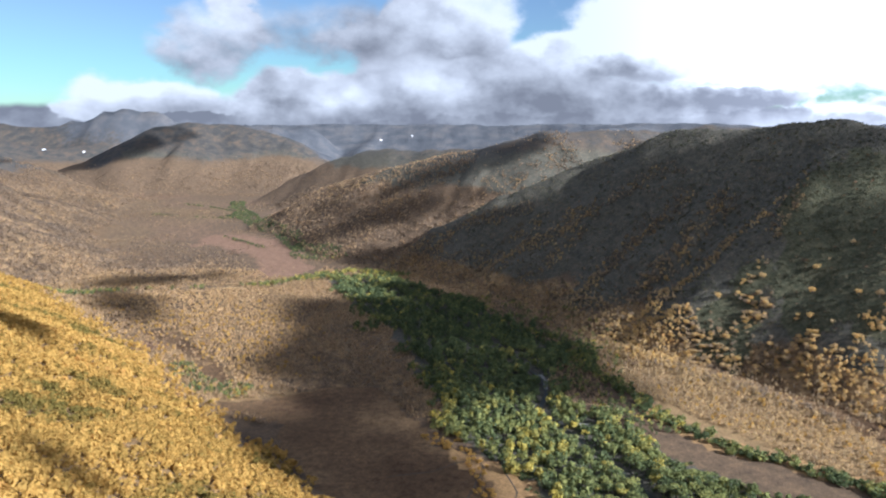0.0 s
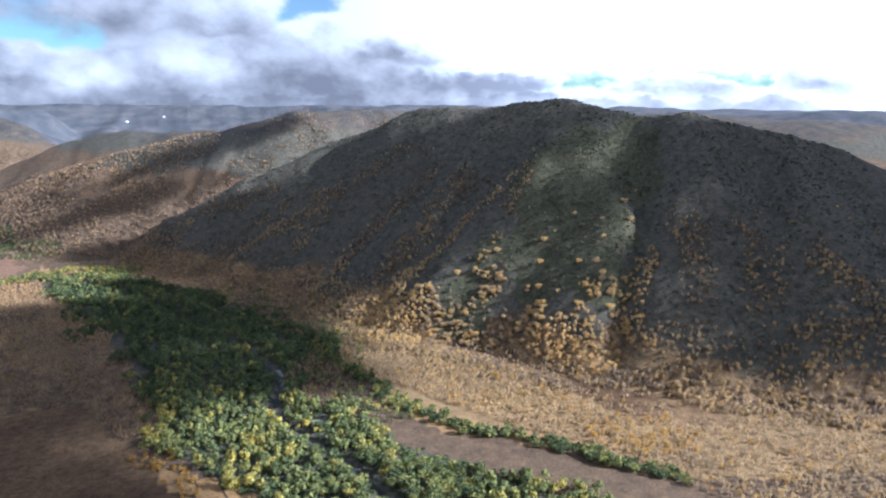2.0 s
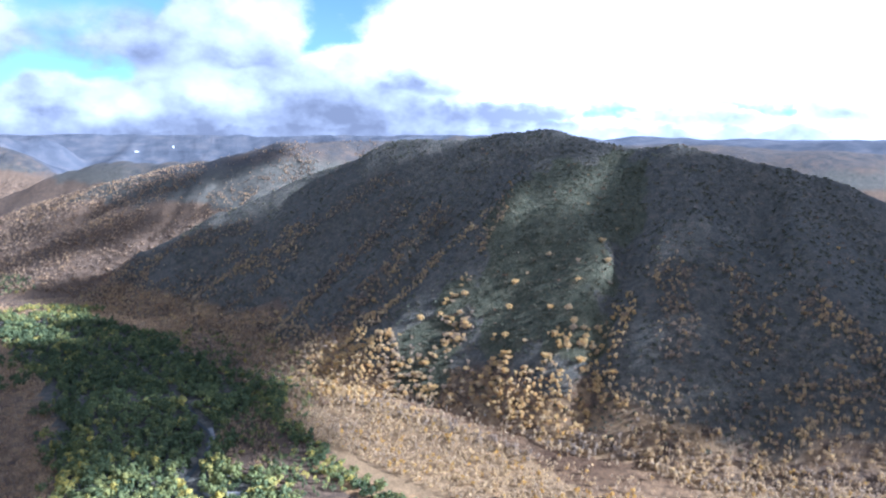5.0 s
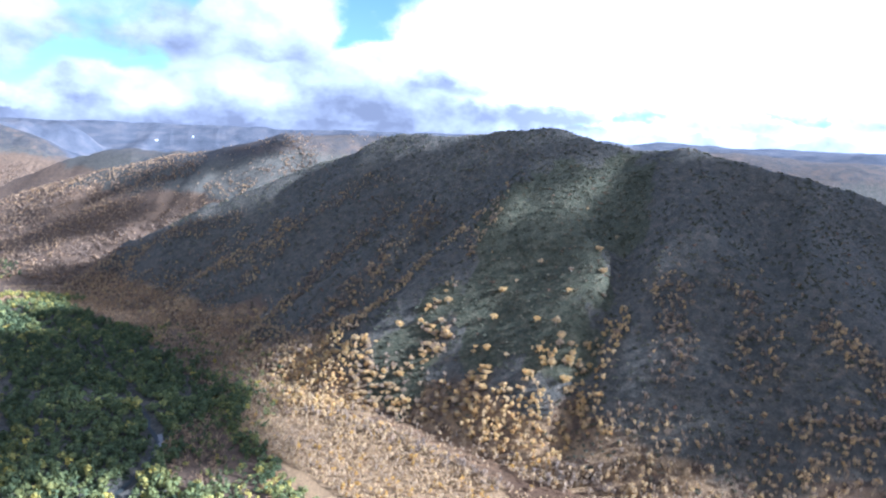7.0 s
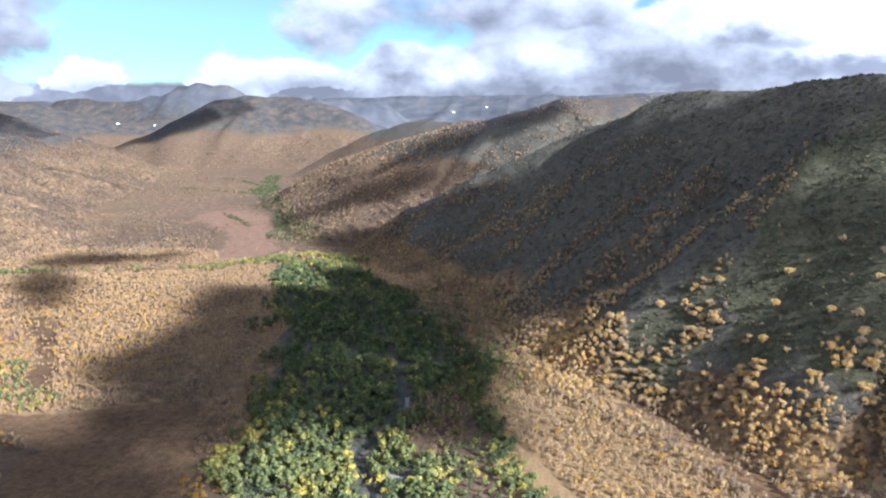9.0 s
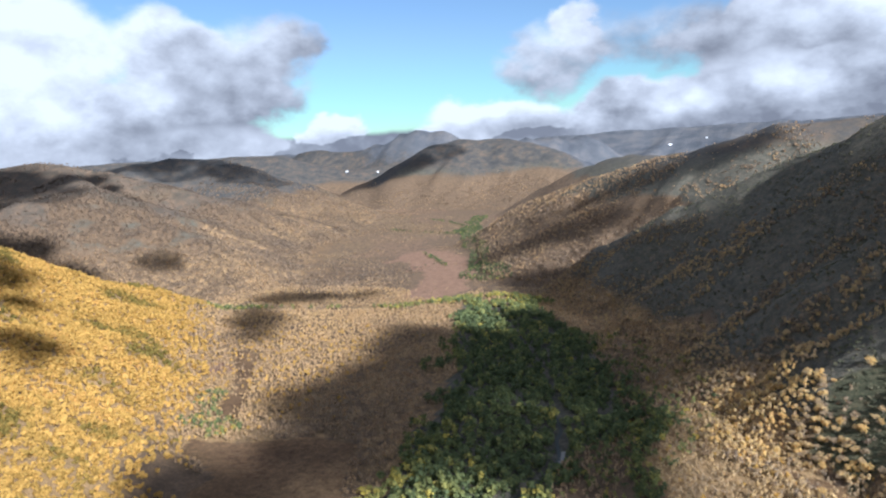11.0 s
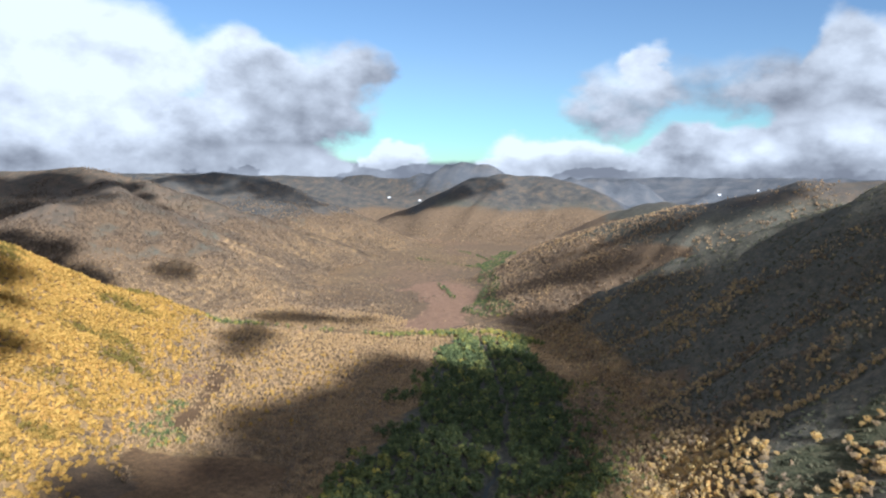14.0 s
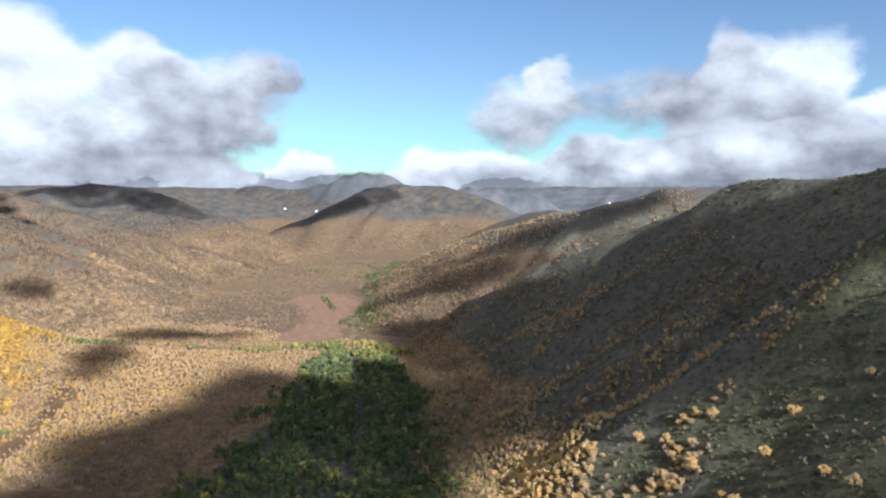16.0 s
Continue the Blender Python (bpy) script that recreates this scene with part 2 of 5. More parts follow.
def height(x, y, detail=True):
    """The lie of the land."""
    x, y = np.asarray(x, float), np.asarray(y, float)
    wx = x + 14 * fbm(x, y, 120, 3, 11)
    wy = y + 14 * fbm(x, y, 120, 3, 12)
    floor = 1.5 * fbm(x, y, 160, 3, 3)
    # east mountain: crest, then the spurs that run down to the valley
    crest = ridge(wx, wy, [(-60, 1225, -5), (0, 1250, 64), (113, 1230, 126), (276, 1180, 198), (350, 1120, 234), (440, 1030, 240), (533, 946, 255), (585, 865, 229), (612, 796, 236), (690, 760, 214), (769, 735, 196), (860, 720, 165), (960, 680, 130), (1150, 620, 60), (1300, 560, -5)], 0.84, 14)
    spurs = [
        ridge(wx, wy, [(276, 1180, 190), (215, 1130, 118), (110, 1070, 50), (50, 1020, 2)], 0.72, 8),
        ridge(wx, wy, [(360, 1110, 228), (280, 1005, 112), (215, 940, 58), (150, 870, 10)], 0.72, 8),
        ridge(wx, wy, [(440, 1030, 236), (345, 925, 146), (275, 860, 50), (225, 808, 3)], 0.74, 8),
        ridge(wx, wy, [(520, 950, 246), (440, 850, 178), (346, 757, 98), (300, 715, 32), (279, 682, 2)], 0.76, 8),
        ridge(wx, wy, [(545, 900, 232), (462, 768, 156), (408, 704, 86), (365, 650, 2)], 0.70, 46),
        ridge(wx, wy, [(612, 796, 232), (560, 690, 166), (490, 600, 96), (420, 525, 4)], 0.74, 8),
        ridge(wx, wy, [(720, 745, 204), (640, 620, 142), (570, 500, 66), (520, 420, 2)], 0.68, 8),
        ridge(wx, wy, [(860, 720, 162), (790, 580, 112), (730, 440, 52), (690, 340, 0)], 0.6, 8),
        ridge(wx, wy, [(1000, 660, 112), (950, 500, 70), (900, 380, 0)], 0.55, 8),
    ]
    east = soft_max([crest] + spurs, 4.0)
    for line in RIBS:
        east = east + 5.0 * np.exp(-(near_line(wx, wy, line) / 11.0) ** 2) * smooth_step(5, 30, east)
    outside = ~inside(x, y, TOE + [(620, 250), (120, 250), (120, 792)])
    east = soft_min([east, 3 + 0.78 * near_line(x, y, TOE) * outside], 4.0)
    east = east - 13.0 * np.exp(-(near_line(wx, wy, GULLY) / 12.0) ** 2) * smooth_step(5, 30, east)
    # second mountain, up the valley
    second = soft_max([
        gullied(wx, wy, [(420, 1640, 226), (240, 1580, 238), (120, 1590, 206), (31, 1600, 178), (-110, 1646, 146), (-252, 1732, 104), (-358, 1713, 45), (-430, 1700, -10)], 0.58, 30, 7, 150, 71),
        ridge(wx, wy, [(240, 1580, 232), (160, 1500, 158), (60, 1420, 88), (-30, 1340, 4)], 0.52, 24),
        ridge(wx, wy, [(31, 1600, 172), (-60, 1500, 108), (-150, 1420, 10)], 0.48, 24),
        ridge(wx, wy, [(700, 1900, 240), (420, 1640, 224), (450, 1400, 180)], 0.5, 20),
        gullied(wx, wy, [(250, 1900, 196), (60, 2100, 176), (-130, 2200, 166), (-234, 2300, 168), (-330, 2370, 142), (-440, 2440, 84), (-560, 2540, -5)], 0.52, 16, 8, 130, 78),
    ], 5.0)
    notch = near_line(wx, wy, [(70, 1560), (40, 1480), (15, 1413), (-15, 1360)])
    second = second - 6.0 * np.exp(-(notch / 11.0) ** 2) * smooth_step(8, 40, second)
    # near west hillside: an even slope with its crest running up to the south-west
    foot = plane(wx, wy, -343, 737, 10, -0.42, -0.36)
    brow = np.interp(wy, [400, 650, 751, 777, 810, 850, 922, 957, 1005, 1060], [-730, -692, -684, -664, -638, -608, -612, -598, -589, -582])
    over = brow - wx
    west = soft_min([foot - 0.75 * 12.0 * np.logaddexp(0, over / 12.0), 300 + 0 * x], 8.0)
    # the hills beyond it
    hill_a = soft_max([
        gullied(wx, wy, [(-2300, 1150, 235), (-1842, 1287, 234), (-1688, 1364, 250), (-1556, 1391, 258), (-1423, 1412, 241), (-1334, 1451, 222), (-1244, 1486, 191), (-1142, 1529, 160), (-1073, 1602, 133), (-1033, 1710, 87), (-988, 1879, 32), (-931, 2045, -13)], 0.42, 14, 18, 150, 73),
        gullied(wx, wy, [(-1400, 1390, 232), (-1240, 1300, 196), (-1125, 1228, 188), (-1016, 1226, 150), (-938, 1229, 120), (-845, 1231, 94), (-742, 1225, 66), (-640, 1229, 20)], 0.40, 12, 9, 90, 74),
        gullied(wx, wy, [(-1125, 1228, 186), (-1141, 1111, 178), (-1123, 981, 124), (-1090, 880, 60), (-1060, 800, 0)], 0.42, 12, 9, 90, 76),
    ], 5.0)
    hollow = near_line(wx, wy, [(-1370, 1420), (-1270, 1380), (-1170, 1370)])
    hill_a = hill_a - 20.0 * np.exp(-(hollow / 22.0) ** 2)
    hill_b = soft_max([
        gullied(wx, wy, [(-2700, 1700, 236), (-1885, 1883, 218), (-1803, 1940, 242), (-1699, 2031, 257), (-1569, 2096, 245), (-1429, 2092, 202), (-1310, 2132, 152), (-1223, 2178, 114), (-1128, 2212, 67), (-1021, 2261, 28), (-940, 2300, -10)], 0.45, 12, 26, 130, 75),
        ridge(wx, wy, [(-1548, 2103, 235), (-1314, 1995, 145), (-1162, 1930, 62)], 0.42, 14),
    ], 5.0)
    # the mountain that closes the valley, and what is seen past it
    middle = soft_max([
        gullied(wx, wy, [(-1500, 2620, 0), (-1362, 2779, 87), (-1244, 2911, 192), (-1169, 2976, 242), (-1040, 3042, 262), (-871, 3074, 246), (-733, 3042, 216), (-615, 2978, 166), (-500, 2900, 90), (-400, 2850, 20)], 0.50, 14, 15, 170, 77),
        gullied(wx, wy, [(-1040, 3042, 255), (-1000, 2850, 150), (-960, 2640, 10)], 0.42, 12, 12, 120, 79),
        ridge(wx, wy, [(-780, 3050, 225), (-740, 2800, 90), (-720, 2640, 0)], 0.42, 18),
    ], 6.0)
    beyond = soft_max([
        ridge(wx, wy, [(-3600, 2600, 250), (-2600, 3000, 250), (-2158, 3160, 228), (-1760, 3200, 140), (-1500, 3400, 150)], 0.42, 30),
        ridge(wx, wy, [(-2300, 3500, 245), (-1900, 3540, 252), (-1810, 3540, 282), (-1750, 3550, 272), (-1660, 3550, 322), (-1610, 3560, 306), (-1560, 3560, 330), (-1470, 3570, 304), (-1400, 3590, 322), (-1330, 3600, 282), (-1250, 3620, 250), (-700, 3900, 232)], 0.9, 3),
        ridge(wx, wy, [(-1100, 4300, 240), (-350, 4380, 250), (300, 4250, 240), (1100, 3900, 250), (1900, 3500, 240)], 0.36, 40),
        ridge(wx, wy, [(-350, 4380, 245), (-420, 3900, 120), (-500, 3500, 20)], 0.4, 30),
        ridge(wx, wy, [(1100, 3900, 240), (700, 3200, 225), (250, 2700, 180), (0, 2500, 110)], 0.45, 30),
        ridge(wx, wy, [(700, 1900, 236), (1300, 1900, 222), (2000, 1500, 195), (2900, 1300, 205)], 0.36, 40),
    ], 8.0)
    away = np.hypot(x - 100, y - 300)
    rim = (away - 3500) * 0.28 + 60 * fbm(x, y, 900, 3, 8)
    rim = np.minimum(rim, 225 + 40 * fbm(x, y, 700, 3, 5))
    south = soft_min([(-260 - y) * 0.3, 190 + 0 * x], 20.0)
    hills = soft_max([east, second, west, hill_a, hill_b, middle, beyond, rim, south], 6.0)
    h = soft_max([floor, hills], 4.0)
    if detail:
        up = np.clip(hills / 60, 0, 1)
        broad = smooth_step(900, 1500, np.hypot(x, y))
        h = h + up * broad * 11 * fbm(x, y, 230, 3, 41)
        h = h + up * (7 * fbm(x, y, 90, 4, 21) + 3.0 * (1 - np.abs(fbm(x, y, 45, 3, 31))) - 2)
    bank = near_line(x, y, RIVER)
    return h - 2.2 * np.exp(-(bank / 7.0) ** 2)


def steps(inner, fine, outer, grow):
    """Spacing that is even inside and widens outwards."""
    lo, hi = inner
    out = list(np.arange(lo, hi + fine, fine))
    s = fine
    while out[-1] < outer[1]:
        s = min(s * grow, 60)
        out.append(out[-1] + s)
    s, low = fine, [lo]
    while low[-1] > outer[0]:
        s = min(s * grow, 60)
        low.append(low[-1] - s)
    return np.array(low[:0:-1] + out)


def mesh_from(name, verts, faces, smooth=False):
    """A mesh from arrays of corners and of equal faces."""
    me = bpy.data.meshes.new(name)
    verts, faces = np.asarray(verts, np.float32), np.asarray(faces, np.int32)
    n = faces.shape[1]
    me.vertices.add(len(verts))
    me.vertices.foreach_set("co", verts.ravel())
    me.loops.add(faces.size)
    me.loops.foreach_set("vertex_index", faces.ravel())
    me.polygons.add(len(faces))
    me.polygons.foreach_set("loop_start", np.arange(0, faces.size, n, dtype=np.int32))
    me.polygons.foreach_set("loop_total", np.full(len(faces), n, np.int32))
    me.update(calc_edges=True)
    if smooth:
        me.polygons.foreach_set("use_smooth", np.ones(len(faces), bool))
    return me


# ---------------------------------------------------------------- materials
def nodes_of(name):
    mat = bpy.data.materials.new(name)
    mat.use_nodes = True
    nt = mat.node_tree
    return mat, nt, nt.nodes["Principled BSDF"], nt.nodes["Material Output"]


def add(nt, kind, **values):
    node = nt.nodes.new(kind)
    for key, value in values.items():
        node.inputs[key.replace("_", " ")].default_value = value
    return node


def noise_node(nt, coord, scale, detail=4.0, rough=0.55):
    node = add(nt, "ShaderNodeTexNoise", Scale=scale, Detail=detail, Roughness=rough)
    nt.links.new(coord, node.inputs["Vector"])
    return node.outputs[0]


def ramp(nt, value, stops):
    node = nt.nodes.new("ShaderNodeValToRGB")
    els = node.color_ramp.elements
    while len(els) < len(stops):
        els.new(0.5)
    for el, (pos, col) in zip(els, stops):
        el.position, el.color = pos, (*col, 1)
    nt.links.new(value, node.inputs[0])
    return node.outputs[0]


def blend(nt, fac, a, b, mode="MIX"):
    node = nt.nodes.new("ShaderNodeMix")
    node.data_type, node.blend_type = "RGBA", mode
    for value, socket in ((fac, node.inputs[0]), (a, node.inputs[6]), (b, node.inputs[7])):
        if isinstance(value, (int, float)):
            socket.default_value = value
        elif isinstance(value, tuple):
            socket.default_value = (*value, 1)
        else:
            nt.links.new(value, socket)
    return node.outputs[2]


def attr(nt, name):
    node = nt.nodes.new("ShaderNodeAttribute")
    node.attribute_name = name
    return node.outputs["Fac"]


def math_node(nt, op, a, b=0.0, clamp=False):
    node = nt.nodes.new("ShaderNodeMath")
    node.operation, node.use_clamp = op, clamp
    for value, socket in ((a, node.inputs[0]), (b, node.inputs[1])):
        if isinstance(value, (int, float)):
            socket.default_value = value
        else:
            nt.links.new(value, socket)
    return node.outputs[0]


def ground_material():
    mat, nt, bsdf, out = nodes_of("autumn_ground")
    co = nt.nodes.new("ShaderNodeTexCoord").outputs["Object"]
    wide = noise_node(nt, co, 0.012, 6)
    mid = noise_node(nt, co, 0.085, 8, 0.7)
    fine = noise_node(nt, co, 0.5, 6, 0.75)
    litter = ramp(nt, mid, [(0.30, (0.066, 0.047, 0.032)), (0.5, (0.116, 0.080, 0.050)), (0.72, (0.18, 0.118, 0.068))])
    meadow = ramp(nt, wide, [(0.33, (0.086, 0.052, 0.028)), (0.52, (0.136, 0.086, 0.045)), (0.7, (0.225, 0.145, 0.074))])
    tuft = ramp(nt, noise_node(nt, co, 0.16, 7, 0.7), [(0.36, (0.55, 0.52, 0.50)), (0.5, (1.0, 1.0, 1.0)), (0.66, (1.45, 1.4, 1.3))])
    meadow = blend(nt, 0.8, meadow, tuft, "MULTIPLY")
    bog = ramp(nt, mid, [(0.3, (0.125, 0.072, 0.048)), (0.7, (0.245, 0.152, 0.098))])
    scrub = ramp(nt, noise_node(nt, co, 0.14, 8, 0.72), [(0.30, (0.034, 0.034, 0.027)), (0.45, (0.070, 0.067, 0.053)), (0.57, (0.104, 0.094, 0.071)), (0.72, (0.165, 0.128, 0.088))])
    tundra = ramp(nt, noise_node(nt, co, 0.04, 9, 0.68), [(0.3, (0.046, 0.043, 0.034)), (0.5, (0.090, 0.070, 0.052)), (0.72, (0.160, 0.108, 0.068))])
    heathy = noise_node(nt, co, 0.03, 9, 0.68)
    # bare rock, and the dark tone painted for shade on the second western hill
    rock_shade = ramp(nt, heathy, [(0.3, (0.034, 0.037, 0.036)), (0.46, (0.058, 0.056, 0.054)), (0.58, (0.086, 0.072, 0.058)), (0.72, (0.140, 0.100, 0.070))])
    # blue-grey of distant air, painted into the colour of the farthest ridges
    far_haze = ramp(nt, wide, [(0.3, (0.052, 0.058, 0.070)), (0.5, (0.078, 0.083, 0.094)), (0.72, (0.118, 0.112, 0.112))])
    # ragged edges between the covers
    rag = math_node(nt, "MULTIPLY", math_node(nt, "SUBTRACT", mid, 0.5), 1.3)

    def edge(name):
        return math_node(nt, "MULTIPLY", math_node(nt, "SUBTRACT", math_node(nt, "ADD", attr(nt, name), rag), 0.35), 3.3, True)

    fallen = ramp(nt, mid, [(0.3, (0.165, 0.110, 0.055)), (0.7, (0.305, 0.203, 0.098))])
    col = blend(nt, edge("leaf_fall"), litter, fallen)
    col = blend(nt, edge("scrub"), col, scrub)
    col = blend(nt, edge("tundra"), col, tundra)
    col = blend(nt, edge("rock_shade"), col, rock_shade)
    col = blend(nt, edge("far_haze"), col, far_haze)
    col = blend(nt, edge("meadow"), col, meadow)
    col = blend(nt, edge("bog"), col, bog)
    sand = ramp(nt, mid, [(0.3, (0.19, 0.115, 0.054)), (0.7, (0.36, 0.225, 0.10))])
    col = blend(nt, edge("sand"), col, sand)
    turf = ramp(nt, noise_node(nt, co, 0.17, 8, 0.72), [(0.3, (0.030, 0.033, 0.019)), (0.48, (0.066, 0.068, 0.040)), (0.68, (0.120, 0.106, 0.064))])
    col = blend(nt, edge("turf"), col, turf)
    grain = ramp(nt, fine, [(0.28, (0.52, 0.51, 0.50)), (0.5, (1.0, 1.0, 1.0)), (0.72, (1.55, 1.51, 1.45))])
    col = blend(nt, 0.85, col, grain, "MULTIPLY")
    nt.links.new(col, bsdf.inputs["Base Color"])
    bsdf.inputs["Roughness"].default_value = 0.95
    bsdf.inputs["Specular IOR Level"].default_value = 0.15
    bump = add(nt, "ShaderNodeBump", Strength=0.75, Distance=3.0)
    nt.links.new(blend(nt, 0.5, mid, fine), bump.inputs["Height"])
    nt.links.new(bump.outputs[0], bsdf.inputs["Normal"])
    return mat


def leaf_material(name, stops, through_light=0.3):
    """Foliage: the colour runs along a row of colours tree by tree, with a little change leaf by leaf."""
    mat, nt, bsdf, out = nodes_of(name)
    geo = nt.nodes.new("ShaderNodeNewGeometry")
    shift = math_node(nt, "MULTIPLY", math_node(nt, "SUBTRACT", geo.outputs["Random Per Island"], 0.5), 0.22)
    col = ramp(nt, math_node(nt, "ADD", attr(nt, "tint"), shift, True), stops)
    value = ramp(nt, geo.outputs["Random Per Island"], [(0.0, (0.88, 0.88, 0.88)), (1.0, (1.12, 1.11, 1.09))])
    col = blend(nt, 1.0, col, value, "MULTIPLY")
    nt.links.new(col, bsdf.inputs["Base Color"])
    bsdf.inputs["Roughness"].default_value = 0.9
    bsdf.inputs["Specular IOR Level"].default_value = 0.05
    trans = nt.nodes.new("ShaderNodeBsdfTranslucent")
    nt.links.new(col, trans.inputs["Color"])
    mix = add(nt, "ShaderNodeMixShader", Fac=through_light)
    nt.links.new(bsdf.outputs[0], mix.inputs[1])
    nt.links.new(trans.outputs[0], mix.inputs[2])
    nt.links.new(mix.outputs[0], out.inputs["Surface"])
    return mat


def plain_material(name, low, high, scale, rough=0.85, bump_by=0.4):
    mat, nt, bsdf, out = nodes_of(name)
    co = nt.nodes.new("ShaderNodeTexCoord").outputs["Object"]
    n = noise_node(nt, co, scale, 6, 0.6)
    nt.links.new(ramp(nt, n, [(0.3, low), (0.7, high)]), bsdf.inputs["Base Color"])
    bsdf.inputs["Roughness"].default_value = rough
    bump = add(nt, "ShaderNodeBump", Strength=bump_by, Distance=0.3)
    nt.links.new(n, bump.inputs["Height"])
    nt.links.new(bump.outputs[0], bsdf.inputs["Normal"])
    return mat


def cloud_material(name, low, high, scale):
    """White vapour: scatters light to both sides, and thins out in ragged holes."""
    mat, nt, bsdf, out = nodes_of(name)
    nt.nodes.remove(bsdf)
    co = nt.nodes.new("ShaderNodeTexCoord").outputs["Object"]
    n = noise_node(nt, co, scale, 6, 0.6)
    span = nt.nodes.new("ShaderNodeMapRange")
    span.interpolation_type = "SMOOTHSTEP"
    for key, value in ((1, 0.30), (2, 0.68), (3, low), (4, high)):
        span.inputs[key].default_value = value
    nt.links.new(n, span.inputs[0])
    diff = add(nt, "ShaderNodeBsdfDiffuse", Color=(0.95, 0.95, 0.96, 1))
    trans = add(nt, "ShaderNodeBsdfTranslucent", Color=(0.96, 0.96, 0.97, 1))
    both = add(nt, "ShaderNodeMixShader", Fac=0.55)
    nt.links.new(diff.outputs[0], both.inputs[1])
    nt.links.new(trans.outputs[0], both.inputs[2])
    clear = nt.nodes.new("ShaderNodeBsdfTransparent")
    mix = nt.nodes.new("ShaderNodeMixShader")
    nt.links.new(span.outputs[0], mix.inputs[0])
    nt.links.new(clear.outputs[0], mix.inputs[1])
    nt.links.new(both.outputs[0], mix.inputs[2])
    nt.links.new(mix.outputs[0], out.inputs["Surface"])
    return mat


def water_material():
    mat, nt, bsdf, out = nodes_of("river_water")
    bsdf.inputs["Base Color"].default_value = (0.030, 0.034, 0.030, 1)
    bsdf.inputs["Roughness"].default_value = 0.45
    bsdf.inputs["Specular IOR Level"].default_value = 0.12
    co = nt.nodes.new("ShaderNodeTexCoord").outputs["Object"]
    bump = add(nt, "ShaderNodeBump", Strength=0.3, Distance=0.1)
    nt.links.new(noise_node(nt, co, 0.6, 4), bump.inputs["Height"])
    nt.links.new(bump.outputs[0], bsdf.inputs["Normal"])
    return mat


GROUND = ground_material()
GOLD = leaf_material("golden_leaves", [(0.0, (0.17, 0.140, 0.040)), (0.22, (0.30, 0.205, 0.055)), (0.45, (0.45, 0.288, 0.080)), (0.7, (0.54, 0.352, 0.098)), (1.0, (0.54, 0.315, 0.10))], 0.45)
PALE = leaf_material("pale_gold_leaves", [(0.0, (0.25, 0.200, 0.150)), (0.3, (0.40, 0.310, 0.205)), (0.55, (0.60, 0.450, 0.230)), (0.8, (0.68, 0.500, 0.205)), (1.0, (0.66, 0.41, 0.165))], 0.5)
TAN = leaf_material("thinning_birch_leaves", [(0.0, (0.175, 0.138, 0.108)), (0.3, (0.32, 0.235, 0.155)), (0.55, (0.48, 0.340, 0.195)), (0.8, (0.60, 0.425, 0.210)), (1.0, (0.64, 0.45, 0.20))], 0.5)
GREEN = leaf_material("riverside_leaves", [(0.0, (0.068, 0.086, 0.045)), (0.4, (0.116, 0.146, 0.068)), (0.7, (0.225, 0.240, 0.085)), (0.88, (0.38, 0.335, 0.095)), (1.0, (0.50, 0.41, 0.09))], 0.35)
SHRUB = leaf_material("dwarf_shrub_leaves", [(0.0, (0.070, 0.076, 0.050)), (0.45, (0.124, 0.126, 0.082)), (0.75, (0.184, 0.166, 0.106)), (0.92, (0.24, 0.170, 0.108)), (1.0, (0.27, 0.145, 0.09))], 0.25)
BARK = plain_material("birch_bark", (0.20, 0.17, 0.14), (0.42, 0.38, 0.33), 1.2)
SNOW = plain_material("old_snow", (0.72, 0.74, 0.78), (0.86, 0.87, 0.88), 0.2, 0.6)
GRAVEL = plain_material("river_gravel", (0.12, 0.115, 0.105), (0.24, 0.23, 0.21), 0.5)
MUD = plain_material("creek_mud", (0.035, 0.028, 0.022), (0.07, 0.055, 0.04), 0.4)
WATER = water_material()
CLOUD_CORE = cloud_material("cloud_vapour", 0.86, 1.0, 0.012)
CLOUD_THIN = cloud_material("cloud_veil", 0.10, 0.62, 0.022)
CLOUD_EDGE = cloud_material("cloud_wisp", 0.0, 0.40, 0.016)


# ---------------------------------------------------------------- ground
def smooth(lo, hi, v):
    t = np.clip((v - lo) / (hi - lo), 0, 1)
    return t * t * (3 - 2 * t)


GREEN_WOOD = [(-188, 1118), (-110, 937), (-45, 795), (-24, 670), (-2, 603), (7, 554), (33, 510), (59, 474), (65, 435), (70, 330), (290, 330), (229, 434), (201, 458), (170, 496), (155, 535), (132, 572), (108, 609), (100, 660), (136, 740), (114, 800), (80, 883), (31, 966), (-43, 1072), (-84, 1145)]
HEDGE = [(112, 815), (160, 765), (150, 690), (169, 640), (195, 560), (222, 510), (256, 487), (290, 448), (330, 400)]
HOOK = [(112, 727), (140, 752), (150, 730), (138, 705)]
BAND = [(-560, 1000), (-500, 1030), (-400, 1050), (-273, 1077), (-216, 1129), (-158, 1182), (-91, 1151)]
FAR_ROWS = [[(-955, 1930), (-819, 1962), (-665, 1908), (-559, 1880)], [(-833, 2229), (-700, 2137), (-546, 1973)], [(-500, 1584), (-364, 1423)]]
MEADOW_W = [(-205, 609), (-138, 627), (-119, 641), (-66, 639), (-32, 600), (-11, 541), (7, 512), (40, 500), (60, 470), (64, 380), (-40, 380), (-70, 430), (-127, 510), (-140, 560), (-185, 580)]
MEADOW_E = [(242, 694), (282, 681), (309, 646), (326, 607), (351, 572), (362, 542), (391, 524), (425, 485), (432, 450), (358, 475), (339, 516), (336, 555), (312, 590), (288, 640), (262, 672)]
STRIP_E = [(175, 610), (200, 570), (230, 525), (262, 500), (300, 465), (300, 440), (262, 470), (225, 495), (196, 540), (172, 585)]
